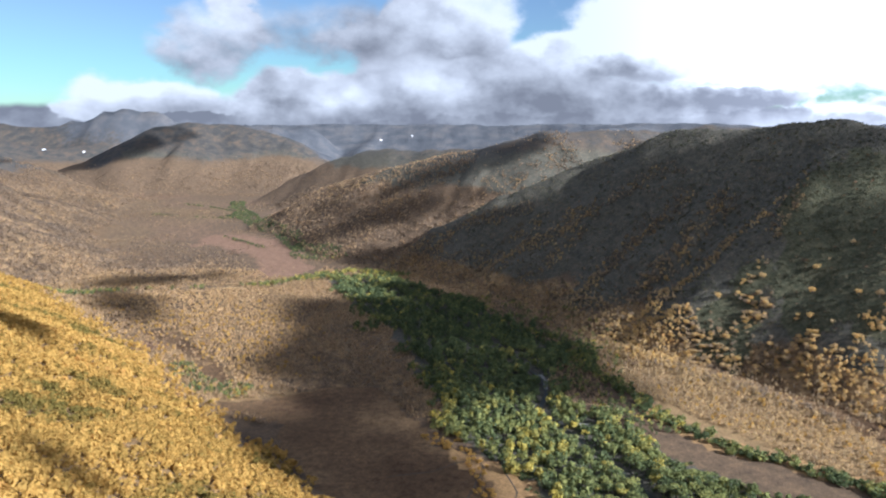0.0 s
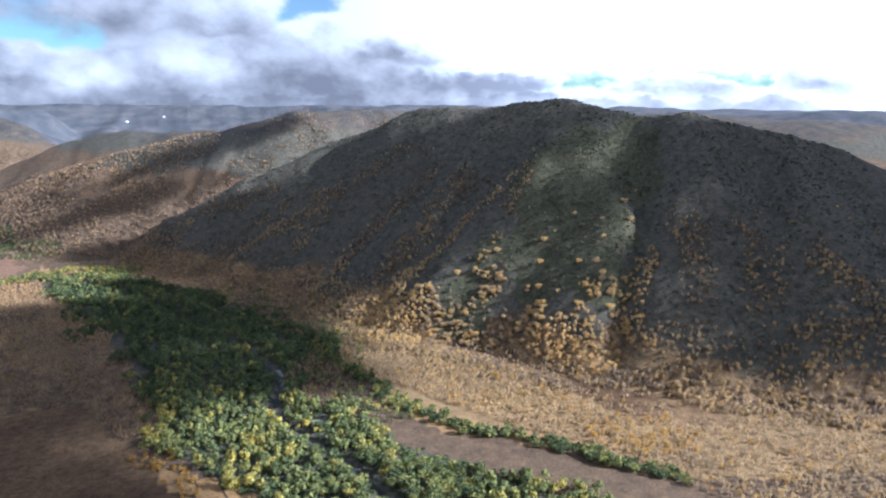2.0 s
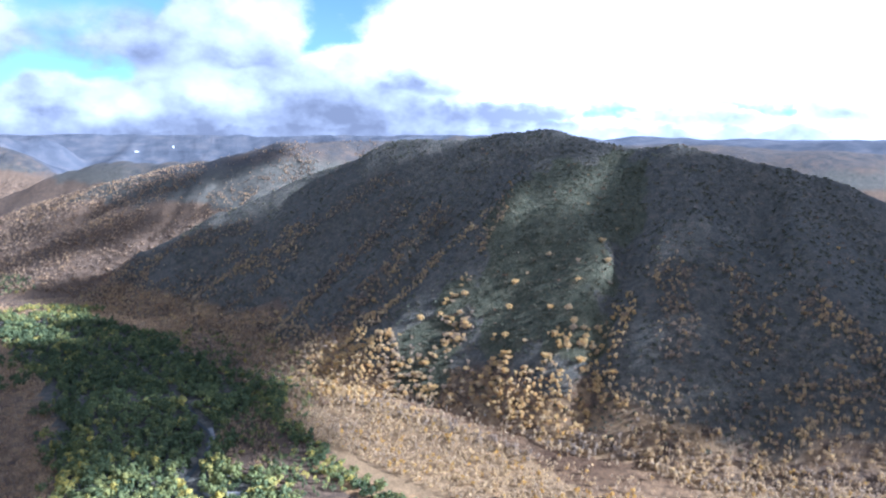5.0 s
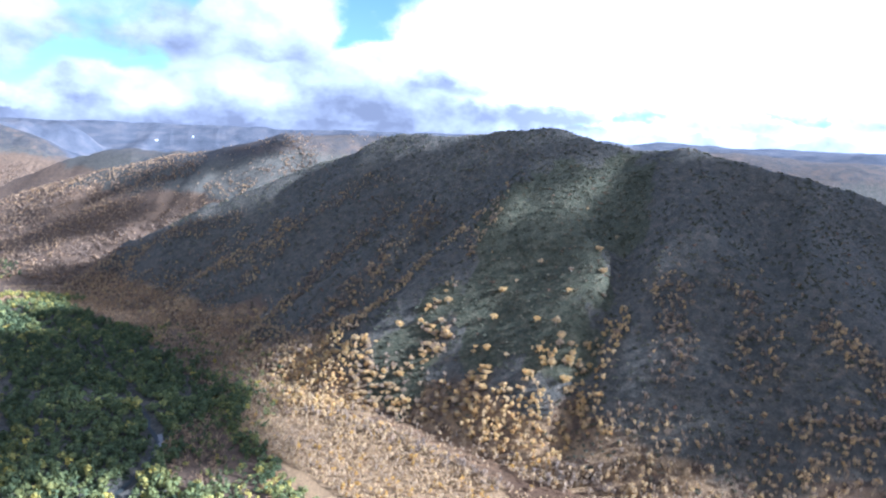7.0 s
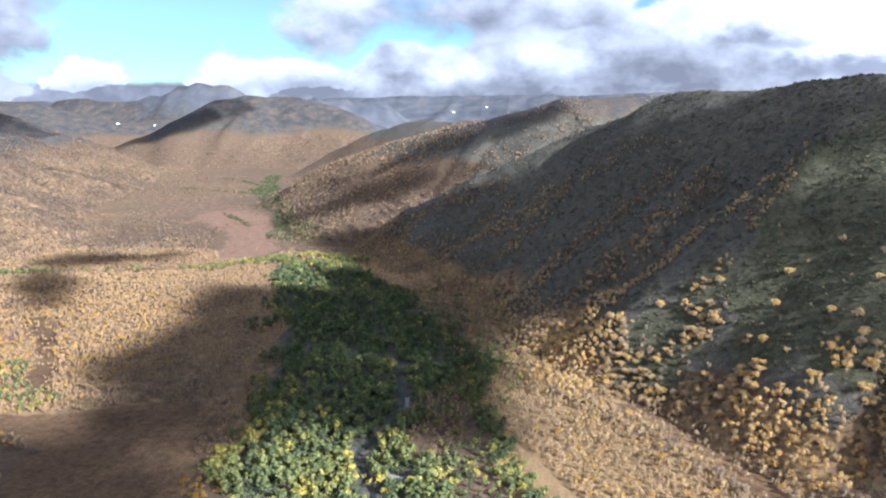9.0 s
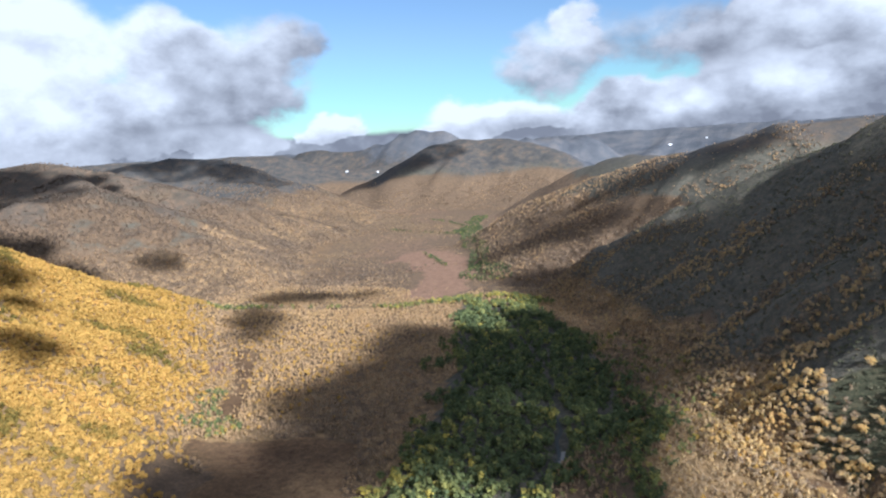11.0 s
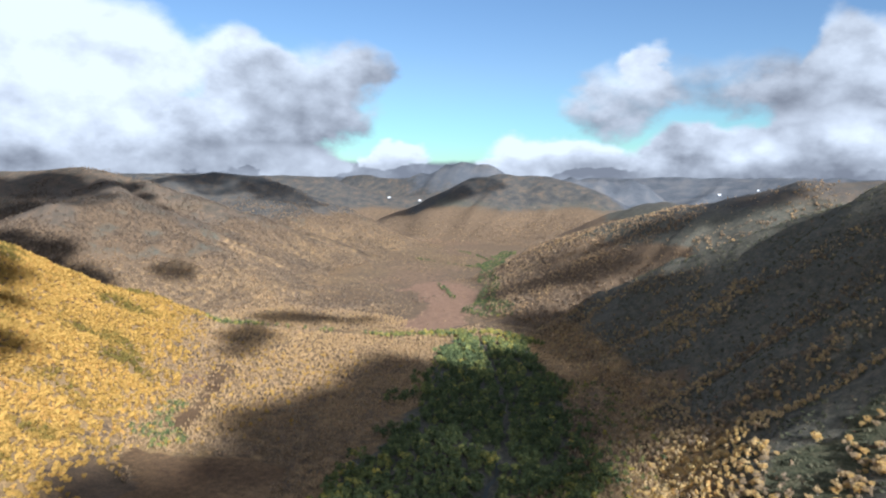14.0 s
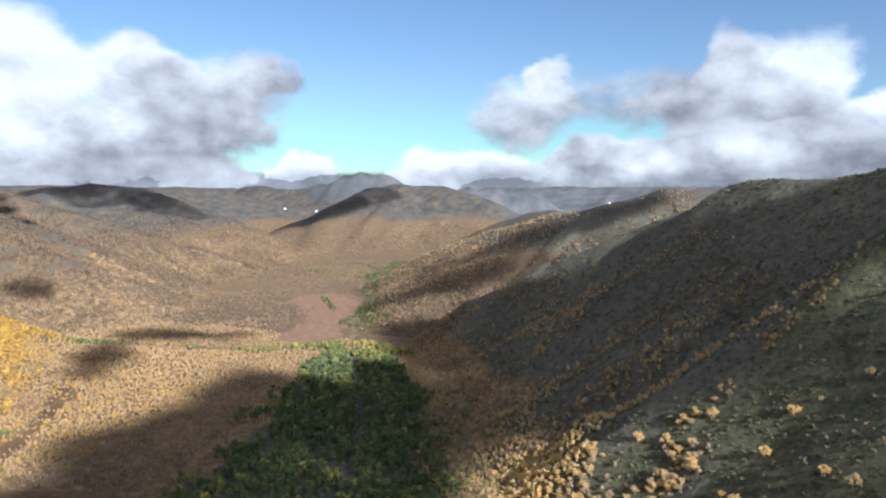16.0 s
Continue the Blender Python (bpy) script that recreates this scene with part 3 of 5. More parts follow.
CLEARING = [(-195, 640), (-215, 680), (-250, 722), (-290, 780), (-320, 842), (-366, 832), (-302, 768), (-262, 708), (-222, 655)]
BOG_FAR = [(-285, 1140), (-215, 1136), (-205, 1233), (-255, 1330), (-315, 1440), (-400, 1560), (-500, 1640), (-560, 1520), (-447, 1388), (-350, 1260)]
SANDBANK = [(8, 522), (30, 505), (52, 488), (62, 462), (64, 430), (60, 395), (20, 400), (24, 440), (30, 470), (14, 500)]
HOLLOW = [(340, 778), (312, 742), (290, 700)]
FACE = [(470, 890), (560, 870), (580, 800), (520, 735), (462, 672), (425, 625), (385, 628), (362, 655), (352, 690), (355, 720), (362, 770)]
RIB_ROWS = [
    [(-56, 1211), (35, 1200), (138, 1159)], [(40, 1095), (139, 1067), (199, 1049), (308, 1041), (340, 1020)], [(147, 882), (223, 929), (275, 957), (327, 968)],
    [(361, 917), (319, 886), (287, 859), (241, 845)], [(506, 640), (476, 574)], [(555, 609), (534, 556)], [(592, 560), (612, 495)], [(449, 859), (422, 826), (384, 806)],
]
ROW_CREST = [(244, 817), (274, 811), (309, 825), (340, 838), (374, 840), (400, 847)]
ROW_GOLD = [(268, 706), (302, 716), (318, 718), (333, 726), (325, 753), (355, 776)]
STAND_A = [(183, 801), (216, 812), (246, 817), (270, 757), (278, 730), (267, 714), (301, 700), (300, 673), (263, 699), (218, 707), (185, 728)]
STAND_B = [(327, 665), (348, 682), (364, 674), (356, 636), (382, 622), (392, 604), (396, 569), (370, 565), (337, 599), (314, 650), (308, 677)]
STAND_C = [(384, 650), (398, 655), (416, 636), (407, 622), (389, 630)]
STAND_D = [(405, 608), (450, 655), (474, 657), (463, 628), (426, 589), (415, 553), (406, 569)]
FRINGE = [(188, 719), (230, 688), (272, 683), (309, 646), (333, 599), (341, 581), (319, 576), (286, 625), (238, 673)]
WOOD_RIGHT = [(427, 578), (439, 573), (453, 542), (486, 522), (502, 501), (522, 513), (557, 498), (614, 491), (640, 470), (600, 400), (502, 425), (452, 465), (423, 505), (404, 538)]
WOOD_LEFT = [(-84, 1167), (84, 950), (144, 955), (199, 848), (247, 830), (216, 812), (181, 802), (140, 773), (69, 849), (-12, 983)]
LOOSE_WOOD = [(-30, 1187), (84, 1170), (178, 1117), (230, 1041), (150, 985), (61, 1060)]
GREEN_FAN = [(384, 608), (402, 602), (408, 548), (392, 544), (384, 581)]


def wiggle(x, y, by, size, seed):
    return x + by * fbm(x, y, size, 3, seed), y + by * fbm(x, y, size, 3, seed + 1)


def cover(x, y, z):
    """How much of each kind of open cover, and of the far haze tone, lies at a place."""
    px, py = wiggle(x, y, 12, 40, 61)
    low = 1 - smooth(8, 22, z)
    meadow = np.maximum.reduce([inside(px, py, p).astype(float) for p in (MEADOW_W, MEADOW_E, STRIP_E, CLEARING)]) * low
    open_far = smooth(1050, 1300, y) * low * smooth(-0.15, 0.35, fbm(x, y, 140, 3, 71))
    meadow = np.maximum(meadow, 0.45 * open_far)
    qx, qy = wiggle(x, y, 60, 90, 67)
    bog = inside(qx, qy, BOG_FAR) * low * (0.7 + 0.3 * smooth(-0.3, 0.3, fbm(x, y, 60, 3, 69)))
    bog = np.maximum(bog, low * smooth(0.25, 0.5, fbm(x, y, 70, 3, 73)) * (near_line(x, y, [(-330, 850), (-250, 720)]) < 60))
    bog = np.maximum(bog, 0.42 * low * smooth(-0.3, 0.3, fbm(x, y, 200, 3, 77)) * smooth(1250, 1450, y))
    right = smooth(-10, 30, (x - 40) * 0.79 + (y - 985) * 0.61 + 45) * smooth(12, 45, z - 90 * smooth(1230, 1320, y) + 20 * fbm(x, y, 60, 3, 226))
    right = np.maximum(right, inside(px, py, GREEN_WOOD) * 0.9)
    dark_heath = smooth(0.10, 0.30, fbm(x, y, 62, 4, 261)) * smooth(45, 100, z + 30 * fbm(x, y, 130, 3, 262)) * smooth(-650, -800, x) * smooth(2500, 2300, y)
    right = np.maximum(right, 0.55 * dark_heath)
    scrub = np.maximum(right, smooth(900, 1200, y) * smooth(110, 190, z) * smooth(-0.4, 0.3, fbm(x, y, 160, 4, 81)))
    tundra = smooth(140, 205, z + 50 * fbm(x, y, 200, 4, 83)) * (0.1 + 0.85 * smooth(1200, 1700, np.hypot(x, y)))
    tundra = np.maximum(tundra, 0.75 * smooth(80, 160, z + 50 * fbm(x, y, 150, 4, 83)) * smooth(1700, 1900, y) * (x < -700))
    heath = smooth(0.12, 0.34, fbm(x, y, 120, 4, 213)) * smooth(35, 80, z) * smooth(-700, -800, x) * smooth(1800, 1600, y)
    tundra = np.maximum(tundra, 0.75 * heath)
    far = smooth(2450, 3100, y + 250 * fbm(x, y, 300, 3, 85)) + smooth(1300, 1900, -x) * smooth(60, 180, z) * smooth(1600, 1800, y)
    rock_shade = np.clip(far * smooth(25, 150, z + 45 * fbm(x, y, 260, 4, 87)), 0, 1)
    rock_shade = np.maximum(rock_shade, 0.6 * smooth(1420, 1560, y) * smooth(105, 180, z + 45 * fbm(x, y, 150, 4, 263)) * smooth(-700, -500, x))
    # second western hill darkened by colour, in place of its shadow and haze
    rock_shade = np.maximum(rock_shade, 0.95 * smooth(1780, 1900, y) * smooth(-1150, -1300, x) * smooth(60, 130, z + 30 * fbm(x, y, 120, 4, 267)))
    sand = np.maximum(inside(px, py, SANDBANK).astype(float), 0.95 * inside(px, py, STRIP_E))
    leaf_fall = smooth(6, -14, 0.42 * (x + 343) + 0.36 * (y - 737) + 12 * fbm(x, y, 55, 3, 202)) * smooth(1000, 900, y) * smooth(-760, -700, x)
    below = smooth(-10, 30, (x - 40) * 0.79 + (y - 985) * 0.61 + 45) * smooth(70, 30, z + 25 * fbm(x, y, 80, 3, 210)) * (y < 1250)
    leaf_fall = np.maximum(leaf_fall, below * (0.5 + 0.3 * fbm(x, y, 30, 3, 225)))
    leaf_fall = np.maximum(leaf_fall, (0.38 + 0.12 * fbm(x, y, 90, 3, 269)) * smooth(-480, -600, x) * smooth(140, 60, z + 40 * fbm(x, y, 120, 3, 270)) * smooth(2600, 2300, y) * smooth(820, 950, y))
    # haze tone in the ground colour, growing with distance up the valley
    far_haze = smooth(3150, 3450, y + 0.3 * x + 350 + 150 * fbm(x, y, 300, 3, 227)) * smooth(10, 60, z)
    tx, ty = wiggle(x, y, 45, 45, 231)
    turf = 0.75 * np.maximum(inside(tx, ty, FACE), smooth(30, 18, near_line(tx, ty, HOLLOW)))
    flat = inside(px, py, TOE + [(620, 330), (330, 400), (222, 510), (169, 640), (160, 765)])
    leaf_fall = np.maximum(leaf_fall, 0.85 * flat)
    leaf_fall = np.maximum(leaf_fall, (0.55 + 0.3 * fbm(x, y, 60, 3, 268)) * low * smooth(540, 600, y) * smooth(1250, 1150, y) * smooth(-640, -560, x) * smooth(120, 40, x))
    return meadow, bog, scrub, tundra, rock_shade, sand, leaf_fall, far_haze, turf


gx = steps((-760, 820), 6.0, (-4600, 4600), 1.05)
gy = steps((330, 1300), 6.0, (-4400, 4850), 1.05)
GX, GY = np.meshgrid(gx, gy)
GZ = height(GX, GY)
nx = len(gx)
ii = (np.arange(len(gy) - 1)[:, None] * nx + np.arange(nx - 1)[None, :]).ravel()
ground = new("ground", mesh_from("ground", np.stack([GX.ravel(), GY.ravel(), GZ.ravel()], 1), np.stack([ii, ii + 1, ii + 1 + nx, ii + nx], 1), True))
ground.data.materials.append(GROUND)
tagged(ground, "valley floor and mountain slopes in autumn browns", "ground", kind="structure")
for key, values in zip(("meadow", "bog", "scrub", "tundra", "rock_shade", "sand", "leaf_fall", "far_haze", "turf"), cover(GX.ravel(), GY.ravel(), GZ.ravel())):
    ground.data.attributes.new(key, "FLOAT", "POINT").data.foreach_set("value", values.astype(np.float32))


def ribbon(name, line, width, lift, mat, seed):
    """A flat band that winds along a line on the plan, with uneven banks."""
    pts = []
    for (x0, y0), (x1, y1) in zip(line, line[1:]):
        n = max(2, int(math.hypot(x1 - x0, y1 - y0) / 6))
        pts += [(x0 + (x1 - x0) * k / n, y0 + (y1 - y0) * k / n) for k in range(n)]
    pts = np.array(pts)
    pts[:, 0] += 7 * fbm(pts[:, 0], pts[:, 1], 45, 2, seed)
    d = np.gradient(pts, axis=0)
    d /= np.linalg.norm(d, axis=1)[:, None]
    side = np.stack([-d[:, 1], d[:, 0]], 1)
    w = width * (0.75 + 0.6 * vnoise(pts[:, 0] / 14, pts[:, 1] / 14, seed + 5))
    rows = [pts + side * (w * f)[:, None] for f in (-0.5, -0.2, 0.2, 0.5)]
    xy = np.stack(rows, 1).reshape(-1, 2)
    z = height(xy[:, 0], xy[:, 1]) + lift
    n = len(pts)
    q = (np.arange(n - 1)[:, None] * 4 + np.arange(3)[None, :]).ravel()
    ob = new(name, mesh_from(name, np.column_stack([xy, z]), np.stack([q, q + 1, q + 5, q + 4], 1), True))
    ob.data.materials.append(mat)
    return ob


tagged(ribbon("river", RIVER[:6], 2.6, 0.8, WATER, 5), "narrow grey river winding through green woodland", "river", kind="structure")
tagged(ribbon("gravel_bank", [(135, 548), (118, 556), (100, 563), (90, 580)], 4.5, 0.8, GRAVEL, 9), "pale gravel bank beside the river", "gravel", kind="structure")
tagged(ribbon("gravel_bank", [(97, 640), (101, 664), (96, 690)], 3.5, 0.8, GRAVEL, 12), "pale gravel bank beside the river", "gravel", kind="structure")


# ---------------------------------------------------------------- woods
def crown_shape(rng, n, rx, rz, z0, size, hollow=0.45, upright=0.0, k=5, loose=0.38):
    """n small leaf clumps, as separate triangles, on the outside of several lumps that make one crown."""
    c = rng.normal(size=(k, 3))
    c *= (0.28 + 0.3 * rng.random(k) ** 0.5)[:, None] / np.linalg.norm(c, axis=1)[:, None]
    lump_r = 0.42 + 0.24 * rng.random(k)
    pick = rng.integers(0, k, n)
    d = rng.normal(size=(n, 3))
    d[:, 2] = np.where(rng.random(n) < 0.6, np.abs(d[:, 2]), d[:, 2])
    d /= np.linalg.norm(d, axis=1)[:, None]
    r = lump_r[pick] * (hollow + (1 - hollow) * rng.random(n) ** 0.5)
    p = (c[pick] + d * r[:, None]) * (rx, rx, rz) + (0, 0, z0)
    out = d + loose * rng.normal(size=(n, 3))
    out /= np.linalg.norm(out, axis=1)[:, None]
    u = np.cross(out, rng.normal(size=(n, 3)))
    u /= np.linalg.norm(u, axis=1)[:, None]
    v = np.cross(out, u)
    v[:, 2] *= 1 + upright
    s = size * (0.6 + 0.8 * rng.random(n))
    tri = []
    for j in range(3):
        a = 2.094 * j + 0.9 * (rng.random(n) - 0.5)
        tri.append(p + (u * np.cos(a)[:, None] + v * np.sin(a)[:, None]) * s[:, None])
    return np.stack(tri, 1).reshape(-1, 3)


def trunk_shape(rng, h, r, lean=0.08):
    """A thin tapered stem: three triangles that meet at the top."""
    top = np.array([h * lean * rng.normal(), h * lean * rng.normal(), h])
    ring = [np.array([r * math.cos(a), r * math.sin(a), -0.6]) for a in (0.3, 2.4, 4.5)]
    return np.concatenate([[ring[k], ring[(k + 1) % 3], top] for k in range(3)])


def twig_shape(rng, n, rx, h):
    """Bare upright limbs that fan out from the stem."""
    tri = []
    for _ in range(n):
        a, up = rng.random() * 6.283, h * (0.25 + 0.45 * rng.random())
        tip = np.array([rx * math.cos(a) * (0.4 + 0.6 * rng.random()), rx * math.sin(a) * (0.4 + 0.6 * rng.random()), min(h, up + h * (0.25 + 0.35 * rng.random()))])
        tri += [np.array([-0.18, 0.05, up * 0.6]), np.array([0.18, -0.05, up * 0.6]), tip]
    return np.array(tri)


def wood(name, label, x, y, scale, tint, shapes, mat, seed, sink=0.0):
    """One mesh of many trees, each a turned and scaled copy of one of the shapes."""
    rng = np.random.default_rng(seed)
    z = height(x, y) - sink
    pick = rng.integers(0, len(shapes), len(x))
    turn = rng.random(len(x)) * 6.283
    tall = scale * (0.85 + 0.35 * rng.random(len(x)))
    verts, tints = [], []
    for k, shape in enumerate(shapes):
        sel = np.where(pick == k)[0]
        if not len(sel):
            continue
        c, s = np.cos(turn[sel])[:, None], np.sin(turn[sel])[:, None]
        sx, sy, sz = shape[:, 0], shape[:, 1], shape[:, 2]
        vx = (c * sx - s * sy) * scale[sel, None] + x[sel, None]
        vy = (s * sx + c * sy) * scale[sel, None] + y[sel, None]
        vz = sz[None, :] * tall[sel, None] + z[sel, None]
        verts.append(np.stack([vx, vy, vz], -1).reshape(-1, 3))
        tints.append(np.repeat(tint[sel], len(shape)))
    verts, tints = np.concatenate(verts), np.concatenate(tints)
    me = mesh_from(name, verts, np.arange(len(verts)).reshape(-1, 3))
    me.attributes.new("tint", "FLOAT", "POINT").data.foreach_set("value", np.clip(tints, 0, 1).astype(np.float32))
    me.materials.append(mat)
    return tagged(new(name, me), label, "forest", kind="stuff")


def scatter(x0, x1, y0, y1, space, seed):
    rng = np.random.default_rng(seed)
    n = int((x1 - x0) * (y1 - y0) / space ** 2)
    X, Y = x0 + (x1 - x0) * rng.random(n), y0 + (y1 - y0) * rng.random(n)
    return X, Y, rng.random(n), rng


def keep(mask, *arrays):
    return [a[mask] for a in arrays]


def east_side(x, y):
    """1 on the east mountain and its foot."""
    return smooth(-10, 30, (x - 40) * 0.79 + (y - 985) * 0.61 + 45)


shape_rng = np.random.default_rng(7)
FINE = [np.concatenate([crown_shape(shape_rng, 24, 3.2, 2.5, 3.0, 1.32, 0.72), trunk_shape(shape_rng, 3.6, 0.2)]) for _ in range(8)]
FINER = [np.concatenate([crown_shape(shape_rng, 40, 3.2, 2.6, 3.0, 0.96, 0.65), trunk_shape(shape_rng, 3.6, 0.2)]) for _ in range(8)]
LEAFY = [np.concatenate([crown_shape(shape_rng, 36, 3.3, 3.2, 3.6, 0.98, 0.6), trunk_shape(shape_rng, 4.0, 0.22)]) for _ in range(8)]
ROUND = [np.concatenate([crown_shape(shape_rng, 58, 3.8, 3.9, 4.0, 1.06, 0.72, 0.0, 4, 0.26), trunk_shape(shape_rng, 4.5, 0.25)]) for _ in range(8)]
LOOSE = [crown_shape(shape_rng, 16, 3.2, 3.2, 3.4, 1.5) for _ in range(8)]
CLUMP = [np.concatenate([crown_shape(shape_rng, 36, 3.4, 3.6, 3.8, 1.0, 0.5, 0.3, 6, 0.45), trunk_shape(shape_rng, 5.0, 0.24)]) for _ in range(8)]
THIN = [np.concatenate([crown_shape(shape_rng, 28, 2.4, 3.6, 4.6, 0.70, 0.2, 0.6), twig_shape(shape_rng, 5, 2.2, 8.0), trunk_shape(shape_rng, 8.0, 0.2)]) for _ in range(8)]
BRUSH = [np.concatenate([crown_shape(shape_rng, 21, 2.5, 3.6, 4.4, 0.85, 0.2, 0.6), twig_shape(shape_rng, 3, 2.2, 8.0)]) for _ in range(8)]
BARE = [np.concatenate([crown_shape(shape_rng, 13, 2.4, 3.6, 4.4, 1.05, 0.2, 0.6), twig_shape(shape_rng, 3, 2.2, 8.0)]) for _ in range(8)]
SPECK = [crown_shape(shape_rng, 9, 3.4, 3.2, 3.0, 2.0) for _ in range(8)]
BUSH = [crown_shape(shape_rng, 18, 2.6, 1.1, 0.2, 0.95, 0.55) for _ in range(8)]

# west hillside: close golden birches, with greener and thinner patches
X, Y, R, rng = scatter(-760, 40, 220, 1030, 3.7, 101)
Z = height(X, Y)
foot_line = 0.42 * (X + 343) + 0.36 * (Y - 737)
patch = fbm(X, Y, 60, 3, 201)
fade = foot_line + 16 * fbm(X, Y, 55, 3, 202) + 34 * (rng.random(len(X)) - 0.5) + 0.05 * np.clip(Y - 720, 0, 400)
m = (fade < -2) & (Z < 215) & (R < 0.99 - 0.4 * smooth(0.25, 0.55, patch)) & ~inside(X, Y, MEADOW_W)
X, Y, Z, R, patch = keep(m, X, Y, Z, R, patch)
tint = 0.55 + 0.11 * rng.normal(size=len(X)) + 0.2 * fbm(X, Y, 90, 3, 203) - 0.5 * smooth(0.02, 0.42, patch) + 0.12 * fbm(X, Y, 24, 2, 265)
close = np.hypot(X - 150, Y - 100) < 640
size = 0.66 + 0.46 * rng.random(len(X))
near = np.hypot(X - 100, Y - 60) < 470
close &= ~near
wood("golden_birch_wood", "dense golden autumn birch wood on the lower hillside", X[near], Y[near], size[near], tint[near], FINER, GOLD, 333)
wood("golden_birch_wood", "dense golden autumn birch wood on a sunlit hillside", X[close], Y[close], size[close], tint[close], FINE, GOLD, 301)
wood("golden_birch_wood", "dense golden autumn birch wood reaching up to the crest", X[~(close | near)], Y[~(close | near)], size[~(close | near)], tint[~(close | near)], LOOSE, GOLD, 321)

# valley floor: thinning brown birches
X, Y, R, rng = scatter(-620, 200, 560, 1200, 3.6, 102)
px, py = wiggle(X, Y, 10, 40, 61)
Z = height(X, Y)
foot_line = 0.42 * (X + 343) + 0.36 * (Y - 737)
fade = foot_line + 16 * fbm(X, Y, 55, 3, 202) + 34 * (rng.random(len(X)) - 0.5) + 0.05 * np.clip(Y - 720, 0, 400)
m = (Z < 110) & (fade > -4) & ((X < 0) | (Z < 14)) & ~inside(px, py, GREEN_WOOD) & ~inside(px, py, MEADOW_W) & (~inside(px, py, CLEARING) | (R < 0.22)) & (R < 0.92 - 0.6 * smooth(0.3, 0.6, fbm(X, Y, 70, 3, 204))) & (near_line(X, Y, BAND) > 9) & ~inside(px, py, BOG_FAR) & ((X < 150) | (Y > 700))
X, Y = keep(m, X, Y)
tint = 0.38 + 0.09 * rng.normal(size=len(X)) + 0.22 * fbm(X, Y, 110, 3, 205) + 0.12 * smooth(800, 1000, Y) + 0.10 * smooth(-120, -220, X)
size = 0.36 + 0.34 * rng.random(len(X))
close = Y < 800
gold = rng.random(len(X)) < 0.12 * smooth(-90, -240, X) * smooth(1000, 850, Y)
wood("golden_floor_birches", "golden birches scattered along the foot of the hillside", X[gold], Y[gold], size[gold] + 0.1, 0.45 + 0.3 * rng.random(gold.sum()), FINE, GOLD, 319)
X, Y, size, tint = keep(~gold, X, Y, size, tint)
close = Y < 800
wood("bare_birch_wood", "thinning brown birch wood with pale stems on the valley floor", X[close], Y[close], size[close], tint[close], BRUSH, TAN, 302)
wood("bare_birch_wood", "thinning brown birch wood spreading up the valley floor", X[~close], Y[~close], size[~close], tint[~close], BARE, TAN, 322)

# green wood along the river
X, Y, R, rng = scatter(-210, 330, 330, 1160, 5.6, 103)
px, py = wiggle(X, Y, 30, 50, 63)
qx, qy = wiggle(X, Y, 75, 30, 64)
m = (inside(px, py, GREEN_WOOD) | (inside(qx, qy, GREEN_WOOD) & (Y > 560) & (R < 0.3))) & (near_line(X, Y, RIVER) > np.where(Y < 700, 6.0, 3.0)) & (R < 0.97 - 0.55 * smooth(0.36, 0.55, fbm(X, Y, 40, 3, 206)))
X, Y = keep(m, X, Y)
tint = 0.36 + 0.15 * rng.normal(size=len(X)) + 0.2 * smooth(660, 580, Y) + 0.2 * smooth(0.1, 0.5, fbm(X, Y, 30, 2, 207)) + 0.4 * (rng.random(len(X)) < 0.03) + 0.25 * smooth(1060, 1120, Y)
size = 0.68 + 0.62 * rng.random(len(X))
own = np.argsort(np.hypot(X - 150, Y - 440))[:230]
GREENS = np.stack([X[own], Y[own], size[own], tint[own]], 1)
rest = np.ones(len(X), bool)
rest[own] = False
wood("riverside_wood", "dark green leafy wood along the river with yellowing trees", X[rest], Y[rest], size[rest], tint[rest], ROUND, GREEN, 303)

# bushes under the riverside trees
X, Y, R, rng = scatter(-40, 300, 380, 680, 4.2, 113)
px, py = wiggle(X, Y, 20, 60, 63)
m = inside(px, py, GREEN_WOOD) & (near_line(X, Y, RIVER) > 5)
X, Y = keep(m, X, Y)
wood("riverside_bushes", "low green bushes under the riverside trees", X, Y, 0.7 + 0.5 * rng.random(len(X)), 0.3 + 0.2 * rng.normal(size=len(X)), BUSH, GREEN, 320)

# green bushes in rows and clumps
X, Y, R, rng = scatter(-800, 340, 380, 2300, 4.6, 104)
row = np.minimum(near_line(X, Y, HEDGE) / 8.5, near_line(X, Y, BAND) / np.maximum(0.5, 6.5 + 16 * fbm(X, Y, 42, 2, 208) + 5 * smooth(-260, -180, X)))
row = np.minimum(row, near_line(X, Y, HOOK) / 6.0)
row = np.minimum(row, np.hypot((X + 212) / 34, (Y - 640) / 17))
row = np.minimum(row, near_line(X, Y, [(-190, 625), (-240, 668), (-275, 700)]) / (9 + 8 * fbm(X, Y, 25, 2, 223)))
row = np.minimum(row, np.hypot((X + 262) / 14, (Y - 690) / 22))
row = np.where(Y > 1290, np.minimum(row, near_line(X, Y, RIVER) / (30 + 40 * fbm(X, Y, 120, 2, 209))), row)
for line in FAR_ROWS:
    row = np.minimum(row, near_line(X, Y, line) / (5.5 + 8 * fbm(X, Y, 50, 2, 274)))
inner = (X > 95) & ((X - 169) * 0.8 + (Y - 640) * 0.5 < 4) & (X < 190) & (Y > 540) & (Y < 780) & (R < 0.55 + 0.5 * fbm(X, Y, 30, 2, 218))
inner |= near_line(X, Y, [(150, 700), (165, 790), (120, 880), (60, 970)]) < 34 * (R < 0.3)
